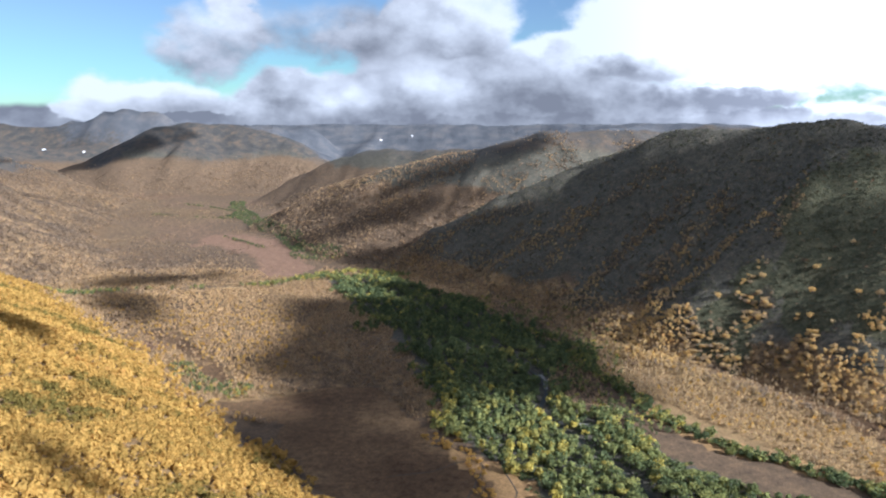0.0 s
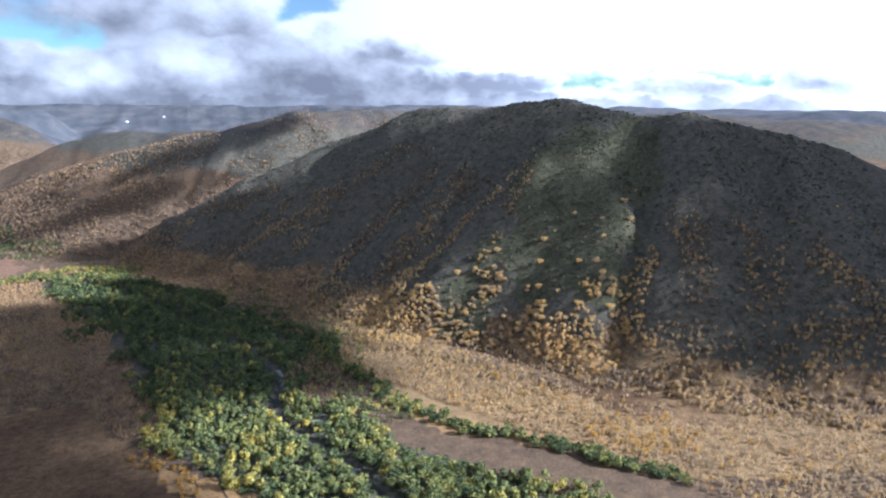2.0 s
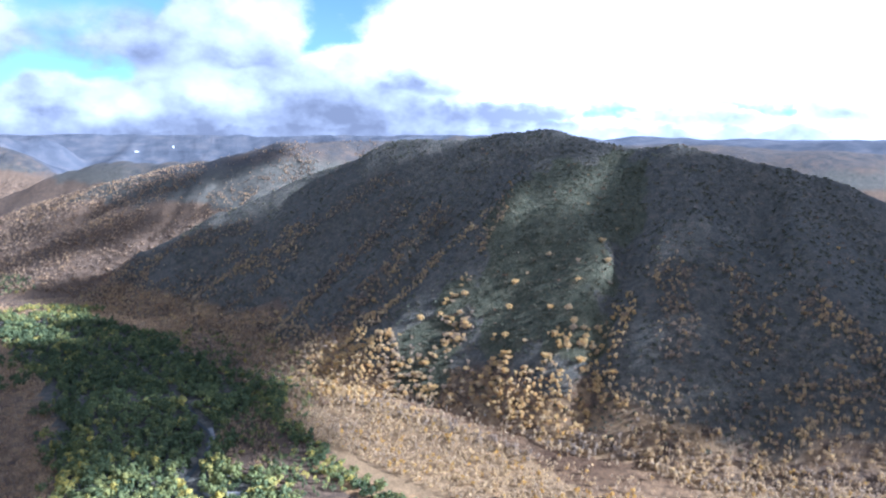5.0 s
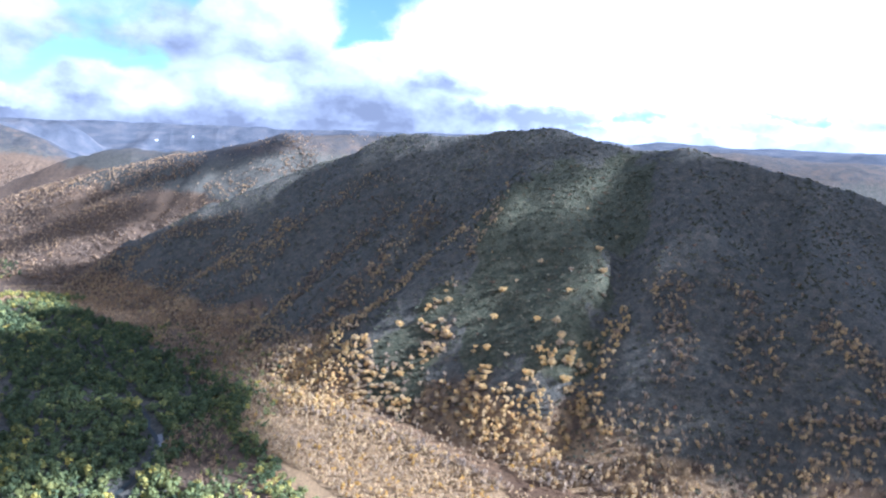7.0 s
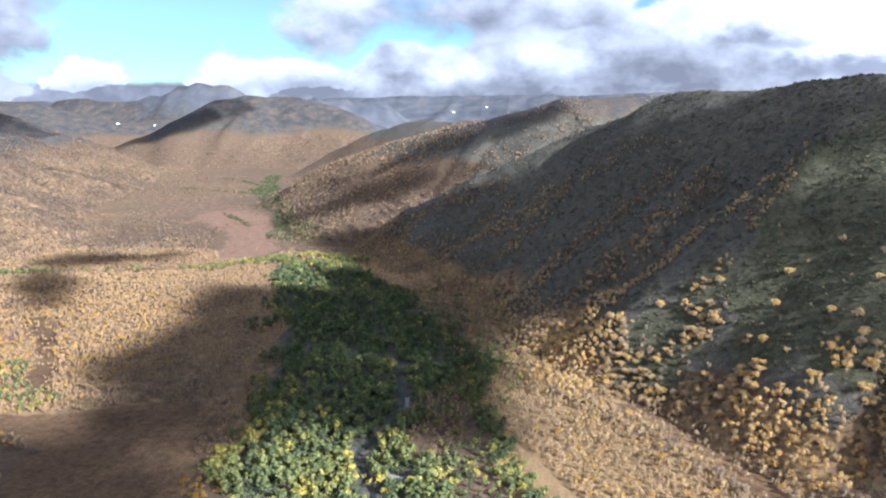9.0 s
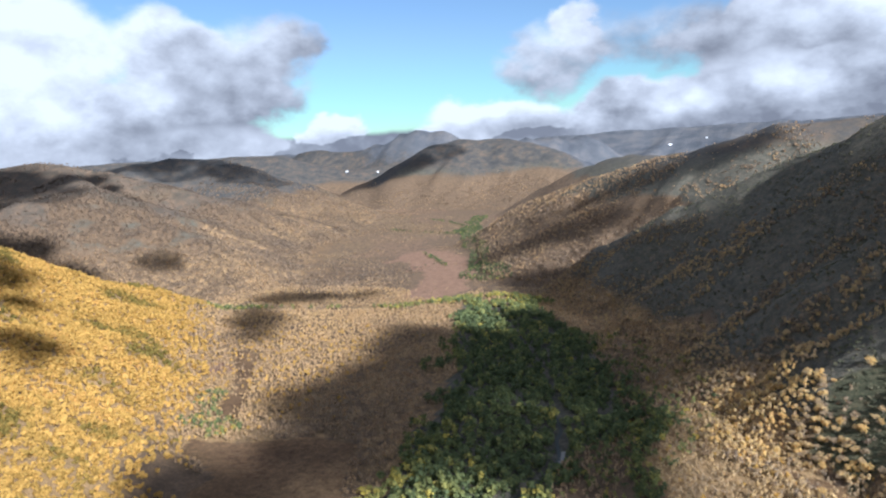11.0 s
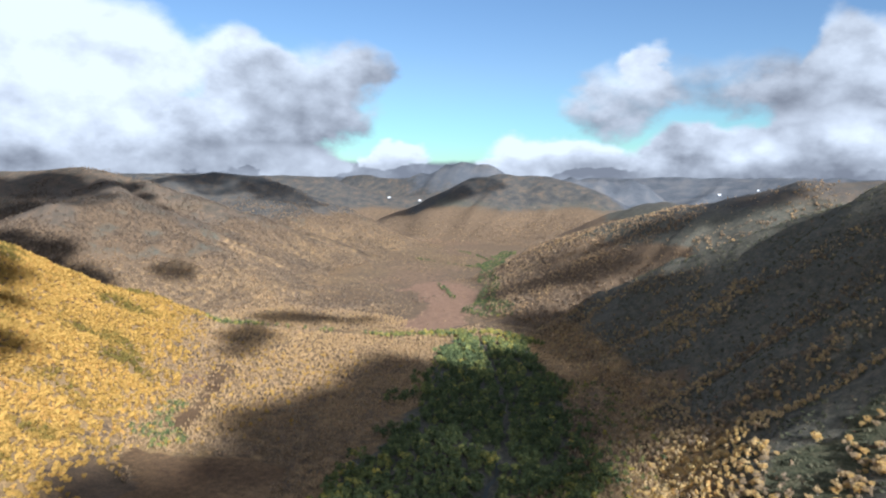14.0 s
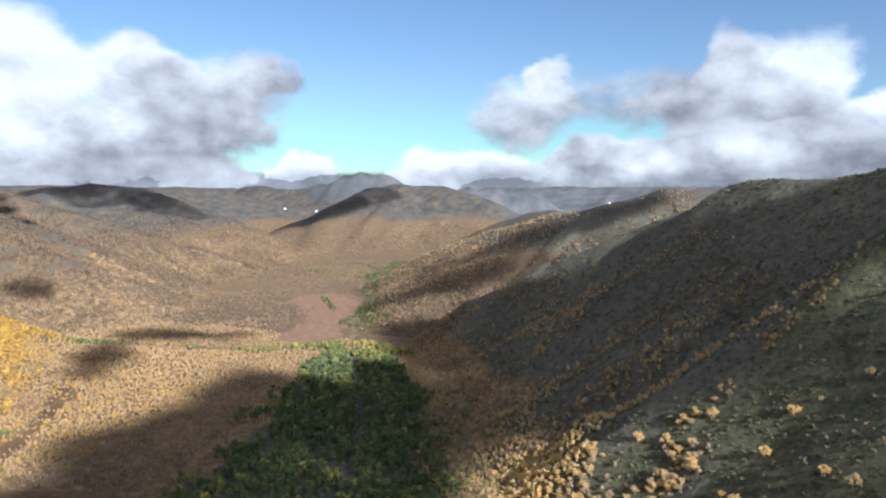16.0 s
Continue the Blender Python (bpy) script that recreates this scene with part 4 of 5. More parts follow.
m = (((row < 1) & (row >= 0) & (R < np.where(Y > 1200, 0.62 + 0.6 * fbm(X, Y, 45, 2, 229), np.where(near_line(X, Y, BAND) < 14, 0.6, 0.93)))) | inner) & (height(X, Y) < 22)
X, Y = keep(m, X, Y)
tint = 0.48 + 0.2 * rng.normal(size=len(X)) + 0.2 * smooth(1000, 1150, Y) + 0.3 * (rng.random(len(X)) < 0.08) - 0.42 * smooth(1200, 1300, Y)
size = np.where((near_line(X, Y, HEDGE) < 12) | (near_line(X, Y, BAND) < 14), 1.0, 0.65) * (0.8 + 0.45 * rng.random(len(X)))
own = np.where((near_line(X, Y, HEDGE) < 9) & (Y < 640))[0][:160]
WILLOWS = np.stack([X[own], Y[own], size[own], tint[own]], 1)
rest = np.ones(len(X), bool)
rest[own] = False
wood("willow_thicket", "green willow and alder thickets in rows on the valley floor", X[rest], Y[rest], size[rest], tint[rest], LEAFY, GREEN, 304)

# east mountain: golden stands and brown woods on the lower slopes, rows along the ribs, bare scrub between
X, Y, R, rng = scatter(-120, 900, 400, 1260, 3.6, 105)
Z = height(X, Y)
px, py = wiggle(X, Y, 13, 32, 241)
gold = np.maximum.reduce([inside(px, py, p).astype(float) for p in (STAND_A, STAND_B, STAND_C, STAND_D)])
gold = np.maximum(gold, 0.9 * smooth(13, 5, near_line(X, Y, ROW_GOLD) + 7 * fbm(X, Y, 22, 2, 242)))
brown = np.maximum.reduce([inside(px, py, p).astype(float) for p in (WOOD_RIGHT, WOOD_LEFT, FRINGE)])
ribs = np.minimum.reduce([near_line(X, Y, s) for s in RIB_ROWS]) + 7 * fbm(X, Y, 30, 2, 222)
rows = 0.95 * smooth(22, 6, ribs) * smooth(205, 150, Z)
crest_row = 0.8 * smooth(13, 4, near_line(X, Y, ROW_CREST) + 6 * fbm(X, Y, 24, 2, 243))
loose = 0.7 * inside(px, py, LOOSE_WOOD) * smooth(-0.25, 0.3, fbm(X, Y, 40, 3, 211))
low = 0.7 * (1 - smooth(18, 48, Z + 22 * fbm(X, Y, 70, 3, 210)))
upper = 0.6 * smooth(0.05, 0.45, fbm(X, Y, 45, 3, 244)) * smooth(480, 540, X) * smooth(150, 70, Z)
open_ground = inside(px, py, FACE) | (near_line(X, Y, HOLLOW) < 15) | inside(px, py, GREEN_FAN) | ((near_line(X, Y, GULLY) < 11) & (Z > 40))
dense = np.maximum.reduce([0.9 * gold, 0.85 * brown * smooth(-0.55, -0.1, fbm(X, Y, 26, 2, 217)), rows, crest_row, loose, low, upper])
dense = np.where(open_ground, np.maximum(0.004, 0.5 * gold), dense)
m = (R < 0.95 * dense) & (Z > 1.0) & (east_side(X, Y) > 0.3) & ~inside(X, Y, MEADOW_E)
X, Y, Z, gold, crest_row, brown = keep(m, X, Y, Z, gold, crest_row, brown)
lone = inside(X, Y, FACE)
hot = (np.maximum(gold, crest_row) * (0.45 + 0.55 * rng.random(len(X))) > 0.42) | lone
hot |= (rng.random(len(X)) < 0.16 + 0.12 * smooth(0, 0.4, fbm(X, Y, 60, 2, 212)))
tint = 0.22 + 0.14 * rng.normal(size=len(X)) + 0.22 * fbm(X, Y, 60, 2, 212) + 0.14 * gold
big = (0.46 + 0.42 * rng.random(len(X)) ** 1.4) * (1 - 0.25 * smooth(60, 160, Z)) * (1 - 0.12 * smooth(230, 120, X))
bare = ~hot & (brown > 0) & (Z < 45) & (X > 330)
wood("bare_slope_birches", "bare fuzzy brown birches along the foot of the mountain", X[bare], Y[bare], 0.95 * big[bare], tint[bare], THIN, PALE, 331)
full = ~hot & ~bare
wood("slope_birch_wood", "brown and grey thinning birches on the mountain foot and ribs", X[full], Y[full], big[full], tint[full], CLUMP, PALE, 305)
near = np.where(hot & (X > 180) & (X < 480) & (Y > 540) & (Y < 830))[0]
near = near[np.argsort(np.hypot(X[near] - 320, Y[near] - 710))[:300]]
SINGLE = np.stack([X[near], Y[near], 0.92 * big[near]], 1)
hot_rest = hot.copy()
hot_rest[near] = False
wood("golden_slope_birches", "golden orange birches on the mountain foot", X[hot_rest], Y[hot_rest], big[hot_rest], 0.42 + 0.45 * rng.random(hot_rest.sum()) * (0.4 + 0.6 * gold[hot_rest]), CLUMP, PALE, 306)

# thin birches on the flat below the mountain
X, Y, R, rng = scatter(150, 600, 330, 800, 2.75, 106)
px, py = wiggle(X, Y, 10, 40, 61)
Z = height(X, Y)
m = (Z < 10) & (~inside(X + 14 * fbm(X, Y, 22, 2, 232), Y + 14 * fbm(X, Y, 22, 2, 233), MEADOW_E) | (R < 0.2 + 0.3 * fbm(X, Y, 18, 2, 234))) & ~inside(px, py, STRIP_E) & ~inside(px, py, GREEN_WOOD) & (X > 165 + 0.0 * Y) & (near_line(X, Y, HEDGE) > 9) & (R < 0.75 + 0.5 * fbm(X, Y, 35, 3, 219)) & ((X - 169) * 0.8 + (Y - 640) * 0.5 > 6)
X, Y = keep(m, X, Y)
wood("flat_birch_wood", "sparse tan birches on the flat below the mountain", X, Y, 0.32 + 0.34 * rng.random(len(X)), 0.38 + 0.07 * rng.normal(size=len(X)) + 0.15 * fbm(X, Y, 50, 2, 220), BRUSH, PALE, 307)
pick = rng.random(len(X)) < 0.03 + 0.05 * smooth(0.1, 0.4, fbm(X, Y, 40, 2, 228))
pick |= (np.hypot((X - 345) / 42, (Y - 462) / 34) < 1) & (rng.random(len(X)) < 0.25)
wood("golden_flat_birches", "a few golden birches among the bare ones on the flat", X[pick] + 1.5, Y[pick], 0.4 + 0.3 * rng.random(pick.sum()), 0.5 + 0.25 * rng.random(pick.sum()), CLUMP, GOLD, 318)

# small golden bushes between the meadow and the river
rng = np.random.default_rng(116)
t = rng.random(60)
X = np.interp(t, [0, 0.3, 0.55, 0.8, 1], [-16, 6, 22, 30, 24]) + 5 * rng.normal(size=60)
Y = np.interp(t, [0, 0.3, 0.55, 0.8, 1], [535, 522, 500, 468, 438]) + 4 * rng.normal(size=60)
BUSHES = np.stack([X, Y, 0.4 + 0.3 * rng.random(60), rng.random(60)], 1)

for k, line in enumerate(([(14, 440), (22, 462), (30, 480), (26, 500), (6, 518), (-20, 520)], [(40, 420), (46, 450), (42, 475), (50, 492)], [(-40, 470), (-12, 478), (8, 492), (26, 500)])):
    tagged(ribbon("creek", line, 0.9, 0.25, MUD, 30 + k), "thin dark creek winding over the dry meadow", "creek", kind="structure")

# low shrubs on the open mountain
X, Y, R, rng = scatter(40, 800, 480, 1240, 4.4, 107)
Z = height(X, Y)
px, py = wiggle(X, Y, 50, 40, 231)
m = (Z > 14) & (east_side(X, Y) > 0.7) & (R < np.where(inside(px, py, FACE) | (near_line(X, Y, HOLLOW) < 16) | inside(px, py, GREEN_FAN), 0.95, 0.5 + 0.5 * fbm(X, Y, 35, 3, 251)))
X, Y = keep(m, X, Y)
wood("dwarf_shrubs", "low grey-green dwarf pine and alder scrub on the slope", X, Y, 0.45 + 0.6 * rng.random(len(X)), 0.42 + 0.22 * rng.normal(size=len(X)) + 0.2 * fbm(X, Y, 50, 3, 252), BUSH, SHRUB, 308)

# woods farther off
X, Y, R, rng = scatter(-1560, -380, 820, 2150, 5.6, 108)
Z = height(X, Y)
foot_line = 0.42 * (X + 343) + 0.36 * (Y - 737)
m = ((foot_line > 10) | (Y > 1000) | (X < -710)) & (R < 0.95 - 0.85 * smooth(-0.2, 0.45, 1.5 * fbm(X, Y, 120, 4, 213) + (Z - 175 + 95 * smooth(1750, 1900, Y)) / 90)) & (near_line(X, Y, RIVER) > 60)
m &= ~((fbm(X, Y, 62, 4, 261) > 0.2) & (Z > 75) & (R < 0.7))
m &= (Y < 1850) | (Z < 45) | (R < 0.2)
m &= (Z > 6) | (R < 0.5 - 0.5 * smooth(1100, 1500, Y) + 0.3 * (Y < 1250))
X, Y, Z = keep(m, X, Y, Z)
tint = 0.2 + 0.07 * rng.normal(size=len(X)) + 0.28 * fbm(X, Y, 60, 4, 221) - 0.22 * smooth(50, 160, Z) + 0.14 * smooth(1250, 1150, Y) * smooth(90, 30, Z)
wood("hill_birch_wood", "tan and ochre birch wood covering the farther hills", X, Y, 0.55 + 0.35 * rng.random(len(X)), tint, SPECK, TAN, 309)
X, Y, R, rng = scatter(-460, 420, 1180, 2000, 5.2, 109)
Z = height(X, Y)
m = (Z > 4) & (R < 0.88 - 0.85 * smooth(-0.25, 0.45, fbm(X, Y, 110, 4, 214) + (Z - 135) / 150)) & ((Y > 1290) | (X < -20))
X, Y, Z = keep(m, X, Y, Z)
wood("far_slope_birches", "orange birches scattered over the second mountain", X, Y, 0.42 + 0.38 * rng.random(len(X)), 0.30 + 0.16 * rng.normal(size=len(X)) + 0.35 * fbm(X, Y, 90, 3, 266), SPECK, TAN, 310)
X, Y, R, rng = scatter(-1480, -800, 1850, 2480, 6.4, 114)
Z = height(X, Y)
m = (Z > 2) & (R < 0.95 - 0.95 * smooth(95, 165, Z + 50 * fbm(X, Y, 90, 3, 271))) & ((Y > 1850) | (Z > 45))
X, Y, Z = keep(m, X, Y, Z)
wood("far_hill_birches", "tan birch wood on the spur of a distant hill", X, Y, 0.5 + 0.3 * rng.random(len(X)), 0.24 + 0.1 * rng.normal(size=len(X)) + 0.3 * fbm(X, Y, 80, 3, 272), SPECK, TAN, 332)
X, Y, R, rng = scatter(-1400, -300, 2480, 3000, 8.5, 111)
Z = height(X, Y)
m = (Z > 2) & (R < 0.85 - 0.85 * smooth(20, 100, Z + 60 * fbm(X, Y, 120, 3, 216)))
X, Y = keep(m, X, Y)
wood("far_mountain_birches", "brown birches on the foot of the far mountain", X, Y, 0.5 + 0.4 * rng.random(len(X)), 0.22 + 0.12 * rng.normal(size=len(X)) + 0.3 * fbm(X, Y, 100, 3, 273), SPECK, TAN, 312)
X, Y, R, rng = scatter(-1100, -100, 1050, 2650, 7.5, 110)
Z = height(X, Y)
m = (Z < 8) & (R < 0.6 - 0.6 * smooth(-0.15, 0.3, fbm(X, Y, 110, 3, 215)) - 0.2 * smooth(1250, 1400, Y)) & (~inside(X, Y, BOG_FAR) | (R < 0.05))
X, Y = keep(m, X, Y)
wood("far_valley_birches", "scattered brown birches and bushes up the valley", X, Y, 0.38 + 0.28 * rng.random(len(X)), 0.3 + 0.12 * rng.normal(size=len(X)), SPECK, TAN, 311)


# ---------------------------------------------------------------- clouds
def noise3(p, size, seed):
    """Smooth noise in space, -1 to 1, from three turned layers."""
    a = fbm(p[:, 0] + 0.37 * p[:, 2], p[:, 1] - 0.21 * p[:, 2], size, 4, seed)
    b = fbm(p[:, 1] + 0.29 * p[:, 0], p[:, 2] * 1.0, size, 4, seed + 9)
    c = fbm(p[:, 2] - 0.33 * p[:, 1], p[:, 0] * 1.0, size, 4, seed + 17)
    return (a + b + c) / 1.7


def ball(level):
    bm = bmesh.new()
    bmesh.ops.create_icosphere(bm, subdivisions=level, radius=1.0)
    v = np.array([tuple(p.co) for p in bm.verts])
    f = np.array([[p.index for p in q.verts] for q in bm.faces])
    bm.free()
    return v, f


BIG, SMALL = ball(4), ball(3)


def puffs(name, blobs, grow, seed, base):
    """Billowing lumps, flat below, joined in one mesh."""
    verts, faces, n = [], [], 0
    for k, (x, y, z, rx, ry, rz) in enumerate(blobs):
        bv, bf = BIG if rx > 60 else SMALL
        p = bv * (rx, ry, rz) * grow + (x, y, z)
        size = 0.9 * (rx + ry) / 2
        bulge = 1 + 0.42 * noise3(p, size, seed + k) + 0.2 * np.abs(noise3(p, size * 0.3, seed + k + 50))
        p = (p - (x, y, z)) * bulge[:, None] + (x, y, z)
        under = p[:, 2] < base
        p[under, 2] = base + (p[under, 2] - base) * 0.22
        verts.append(p)
        faces.append(bf + n)
        n += len(p)
    return mesh_from(name, np.concatenate(verts), np.concatenate(faces), True)


def cloud(label, blobs, seed, base=780.0, dense=True):
    """A cloud: a dense body and a thinner skin round it."""
    root = tagged(new("cloud"), label, "cloud", group="clouds above the valley")
    layers = (("body", 0.9, CLOUD_CORE), ("skin", 1.25, CLOUD_EDGE))
    for name, grow, mat in layers if dense else (("body", 1.2, CLOUD_THIN),):
        me = puffs(name, blobs, grow, seed, base - (grow - 1) * 60)
        me.materials.append(mat)
        ob = tagged(new(name, me), kind="stuff")
        ob.parent = root
    return root


def bank(x0, y0, x1, y1, n, r, z, seed, spread=0.5, flat=0.5, buds=4):
    """Lumps of uneven size along a line on the plan, with smaller ones budding from them."""
    rng = np.random.default_rng(seed)
    out = []
    for k in range(n):
        t = (k + rng.random()) / n
        s = r * (0.55 + 0.7 * rng.random())
        x, y = x0 + (x1 - x0) * t + r * spread * rng.normal(), y0 + (y1 - y0) * t + r * spread * rng.normal()
        h = z + s * 0.2 * rng.random()
        out.append((x, y, h, s, s * 0.9, s * flat))
        for _ in range(buds):
            a, e = rng.random() * 6.283, rng.random() * 1.2
            q = s * (0.28 + 0.3 * rng.random())
            out.append((x + s * 0.9 * math.cos(a) * math.cos(e), y + s * 0.8 * math.sin(a) * math.cos(e), h + s * flat * 0.9 * math.sin(e), q, q, q * 0.75))
    return out


# high heaps, out of view, set between the sun and grounds to be shaded
ALOFT = 820.0


def aloft(x, y, z=0.0, top=ALOFT):
    """Where the sun's way to a place on the ground passes the height of the clouds."""
    k = (top - z) / sun_dir.z
    return x + sun_dir.x * k, y + sun_dir.y * k


cloud("white cumulus bank drifting high above the valley", bank(*aloft(-62, 440), *aloft(-95, 560), 3, 58, ALOFT, 41, 0.12, 0.3, 1) + bank(*aloft(-22, 415), *aloft(-28, 560), 4, 46, ALOFT, 63, 0.1, 0.3, 1) + bank(*aloft(-80, 600), *aloft(-112, 725), 4, 60, ALOFT, 81, 0.1, 0.3, 1) + bank(*aloft(-30, 590), *aloft(-40, 680), 3, 55, ALOFT, 83, 0.1, 0.3, 1) + bank(*aloft(-48, 1050), *aloft(12, 930), 4, 40, ALOFT, 112, 0.1, 0.3, 1) + bank(*aloft(-150, 850), *aloft(-142, 690), 4, 40, ALOFT, 108, 0.1, 0.3, 1) + bank(*aloft(-135, 870), *aloft(-120, 950), 3, 62, ALOFT, 82, 0.1, 0.3, 1) + bank(*aloft(-55, 690), *aloft(-60, 940), 5, 60, ALOFT, 47, 0.12, 0.3, 1), 1)
cloud("thin white cloud sheet high above the riverside wood", bank(*aloft(30, 655), *aloft(115, 650), 3, 46, ALOFT, 84, 0.1, 0.3, 0) + bank(*aloft(10, 730), *aloft(105, 725), 3, 50, ALOFT, 59, 0.15, 0.3, 0), 28, 780.0, False)
cloud("white cumulus bank drifting high above the mountain", bank(*aloft(135, 830), *aloft(150, 640), 5, 31, ALOFT, 106, 0.1, 0.3, 1) + bank(*aloft(40, 1010), *aloft(165, 870, 12), 4, 42, ALOFT, 107, 0.1, 0.3, 1) + bank(*aloft(40, 800, 10), *aloft(60, 980, 20), 4, 62, ALOFT, 52, 0.15, 0.3, 1) + bank(*aloft(130, 800, 5), *aloft(150, 930, 30), 4, 46, ALOFT, 58, 0.15, 0.3, 1), 8)
# added sheet that halves the sun on ribs the terrain leaves too bright
cloud("thin unseen cloud sheet added to dim the mountain slope", bank(*aloft(150, 980, 40), *aloft(240, 1060, 120), 3, 40, ALOFT, 97, 0.1, 0.3, 0) + bank(*aloft(330, 900, 120), *aloft(470, 1000, 220), 4, 52, ALOFT, 93, 0.1, 0.3, 0), 26, 780.0, False)
# unseen bank, added to darken the left foot of the mountain
cloud("unseen cumulus bank added to shade the mountain foot", bank(*aloft(-150, 1285, 8), *aloft(60, 1100, 25), 6, 52, ALOFT, 101, 0.1, 0.3, 1) + bank(*aloft(20, 1190, 70), *aloft(130, 1040, 45), 5, 55, ALOFT, 102, 0.1, 0.3, 1) + bank(*aloft(150, 1130, 100), *aloft(240, 960, 70), 4, 46, ALOFT, 103, 0.1, 0.3, 1), 27)
cloud("white cumulus bank high above the end of the mountain", bank(*aloft(610, 720, 190), *aloft(780, 640, 150), 5, 62, ALOFT, 94, 0.1, 0.3, 1) + bank(*aloft(560, 620, 120), *aloft(700, 560, 100), 4, 55, ALOFT, 95, 0.1, 0.3, 1) + bank(*aloft(640, 745, 200), *aloft(960, 640, 120), 6, 85, ALOFT, 71, 0.15, 0.3, 1) + bank(*aloft(700, 620, 130), *aloft(900, 520, 80), 4, 75, ALOFT, 72, 0.15, 0.3, 1) + bank(*aloft(635, 770, 215), *aloft(545, 600, 110), 5, 40, ALOFT, 92, 0.1, 0.3, 1), 21)
cloud("white cumulus heap high above the far mountain", bank(*aloft(-1400, 2780, 60, 1150), *aloft(-1150, 2900, 180, 1150), 6, 120, 1150, 73, 0.15, 0.3, 0), 22, 1110.0, False)
# added blocker in the line of the hollow, to make its dark band
cloud("long unseen cloud added to shade the hill hollow", bank(*aloft(-1390, 1425, 225), *aloft(-1180, 1375, 150), 4, 36, ALOFT, 77, 0.1, 0.3, 0), 25)
cloud("white cumulus bank high above the bare hill", bank(*aloft(-1750, 1250, 200), *aloft(-1330, 1310, 200), 6, 85, ALOFT, 75, 0.12, 0.3, 1) + bank(*aloft(-1480, 1150, 140), *aloft(-1230, 1060, 110), 4, 70, ALOFT, 76, 0.12, 0.3, 1), 24)
# the first two small banks are added to darken pale scrub below
cloud("unseen cumulus heap above the mountain shoulder, with small banks added for shade", bank(*aloft(450, 530, 32), *aloft(565, 482, 45), 4, 26, ALOFT, 110, 0.1, 0.3, 1) + bank(*aloft(565, 535, 75), *aloft(640, 520, 90), 3, 28, ALOFT, 111, 0.1, 0.3, 1) + bank(*aloft(520, 640, 90), *aloft(760, 560, 100), 5, 75, ALOFT, 48, 0.2, 0.3, 1) + bank(*aloft(580, 500, 40), *aloft(720, 410, 40), 4, 55, ALOFT, 64, 0.15, 0.3, 1) + bank(*aloft(505, 600, 70), *aloft(575, 500, 40), 3, 46, ALOFT, 67, 0.1, 0.3, 1), 7)
cloud("small white cloud high above the western hillside", bank(*aloft(-620, 690, 150), *aloft(-455, 640, 98), 5, 34, ALOFT, 42, 0.12, 0.35, 0) + bank(*aloft(-385, 565, 95), *aloft(-335, 600, 62), 3, 22, ALOFT, 104, 0.12, 0.35, 0), 2)
cloud("small white cloud high above the western hillside", bank(*aloft(-360, 570, 80), *aloft(-310, 545, 75), 3, 15, ALOFT, 53, 0.15, 0.35, 0), 12, 780.0, False)
cloud("small white cloud high above the western hillside", bank(*aloft(-191, 297, 106), *aloft(-147, 277, 95), 4, 11, ALOFT, 54, 0.12, 0.35, 0), 13)
cloud("small flat white cloud high above the valley", bank(*aloft(-550, 1085), *aloft(-350, 1150), 7, 34, ALOFT, 43, 0.25, 0.3, 1), 3, 780.0, False)
cloud("small flat white cloud high above the valley", bank(*aloft(-500, 1020), *aloft(-385, 890), 6, 32, ALOFT, 44, 0.3, 0.3, 1), 4, 780.0, False)
cloud("white cumulus heap high above the far hills", bank(*aloft(-800, 1103, 68), *aloft(-760, 1110, 60), 2, 34, ALOFT, 45, 0.2, 0.3, 0), 5, 780.0, False)
cloud("white cumulus heap high above the near hills", bank(*aloft(-1110, 975, 100), *aloft(-840, 985, 45), 6, 52, ALOFT, 61, 0.12, 0.3, 0), 15)
cloud("white cumulus heap high above the far hills", bank(*aloft(-1500, 1130, 200), *aloft(-1130, 1150, 185), 5, 88, ALOFT, 49, 0.2, 0.3, 0), 9, 780.0, False)
cloud("white cumulus heap high above the far hills", bank(*aloft(-1950, 2010, 225), *aloft(-1350, 2070, 150), 7, 115, ALOFT, 62, 0.15, 0.3, 0), 16, 780.0, False)
cloud("white cumulus heap high above the second mountain", bank(*aloft(-240, 1420, 20), *aloft(-20, 1400, 80), 5, 50, ALOFT, 46, 0.15, 0.3, 0) + bank(*aloft(-100, 1500, 90), *aloft(150, 1540, 190), 5, 55, ALOFT, 109, 0.15, 0.3, 0), 6, 780.0, False)



# ---------------------------------------------------------------- single trees
def part(name, me, mat, parent, label=""):
    ob = tagged(new(name, me), label)
    me.materials.append(mat)
    ob.parent = parent
    return ob


def limb(points, radii, sides=5):
    """Rings round a bent line, joined to a tapering tube of quads."""
    verts, faces = [], []
    for k, (p, r) in enumerate(zip(points, radii)):
        for j in range(sides):
            a = 6.283 * j / sides
            verts.append((p[0] + r * math.cos(a), p[1] + r * math.sin(a), p[2]))
            if k:
                b, c = k * sides, (k - 1) * sides
                faces.append((c + j, c + (j + 1) % sides, b + (j + 1) % sides, b + j))
    return verts, faces


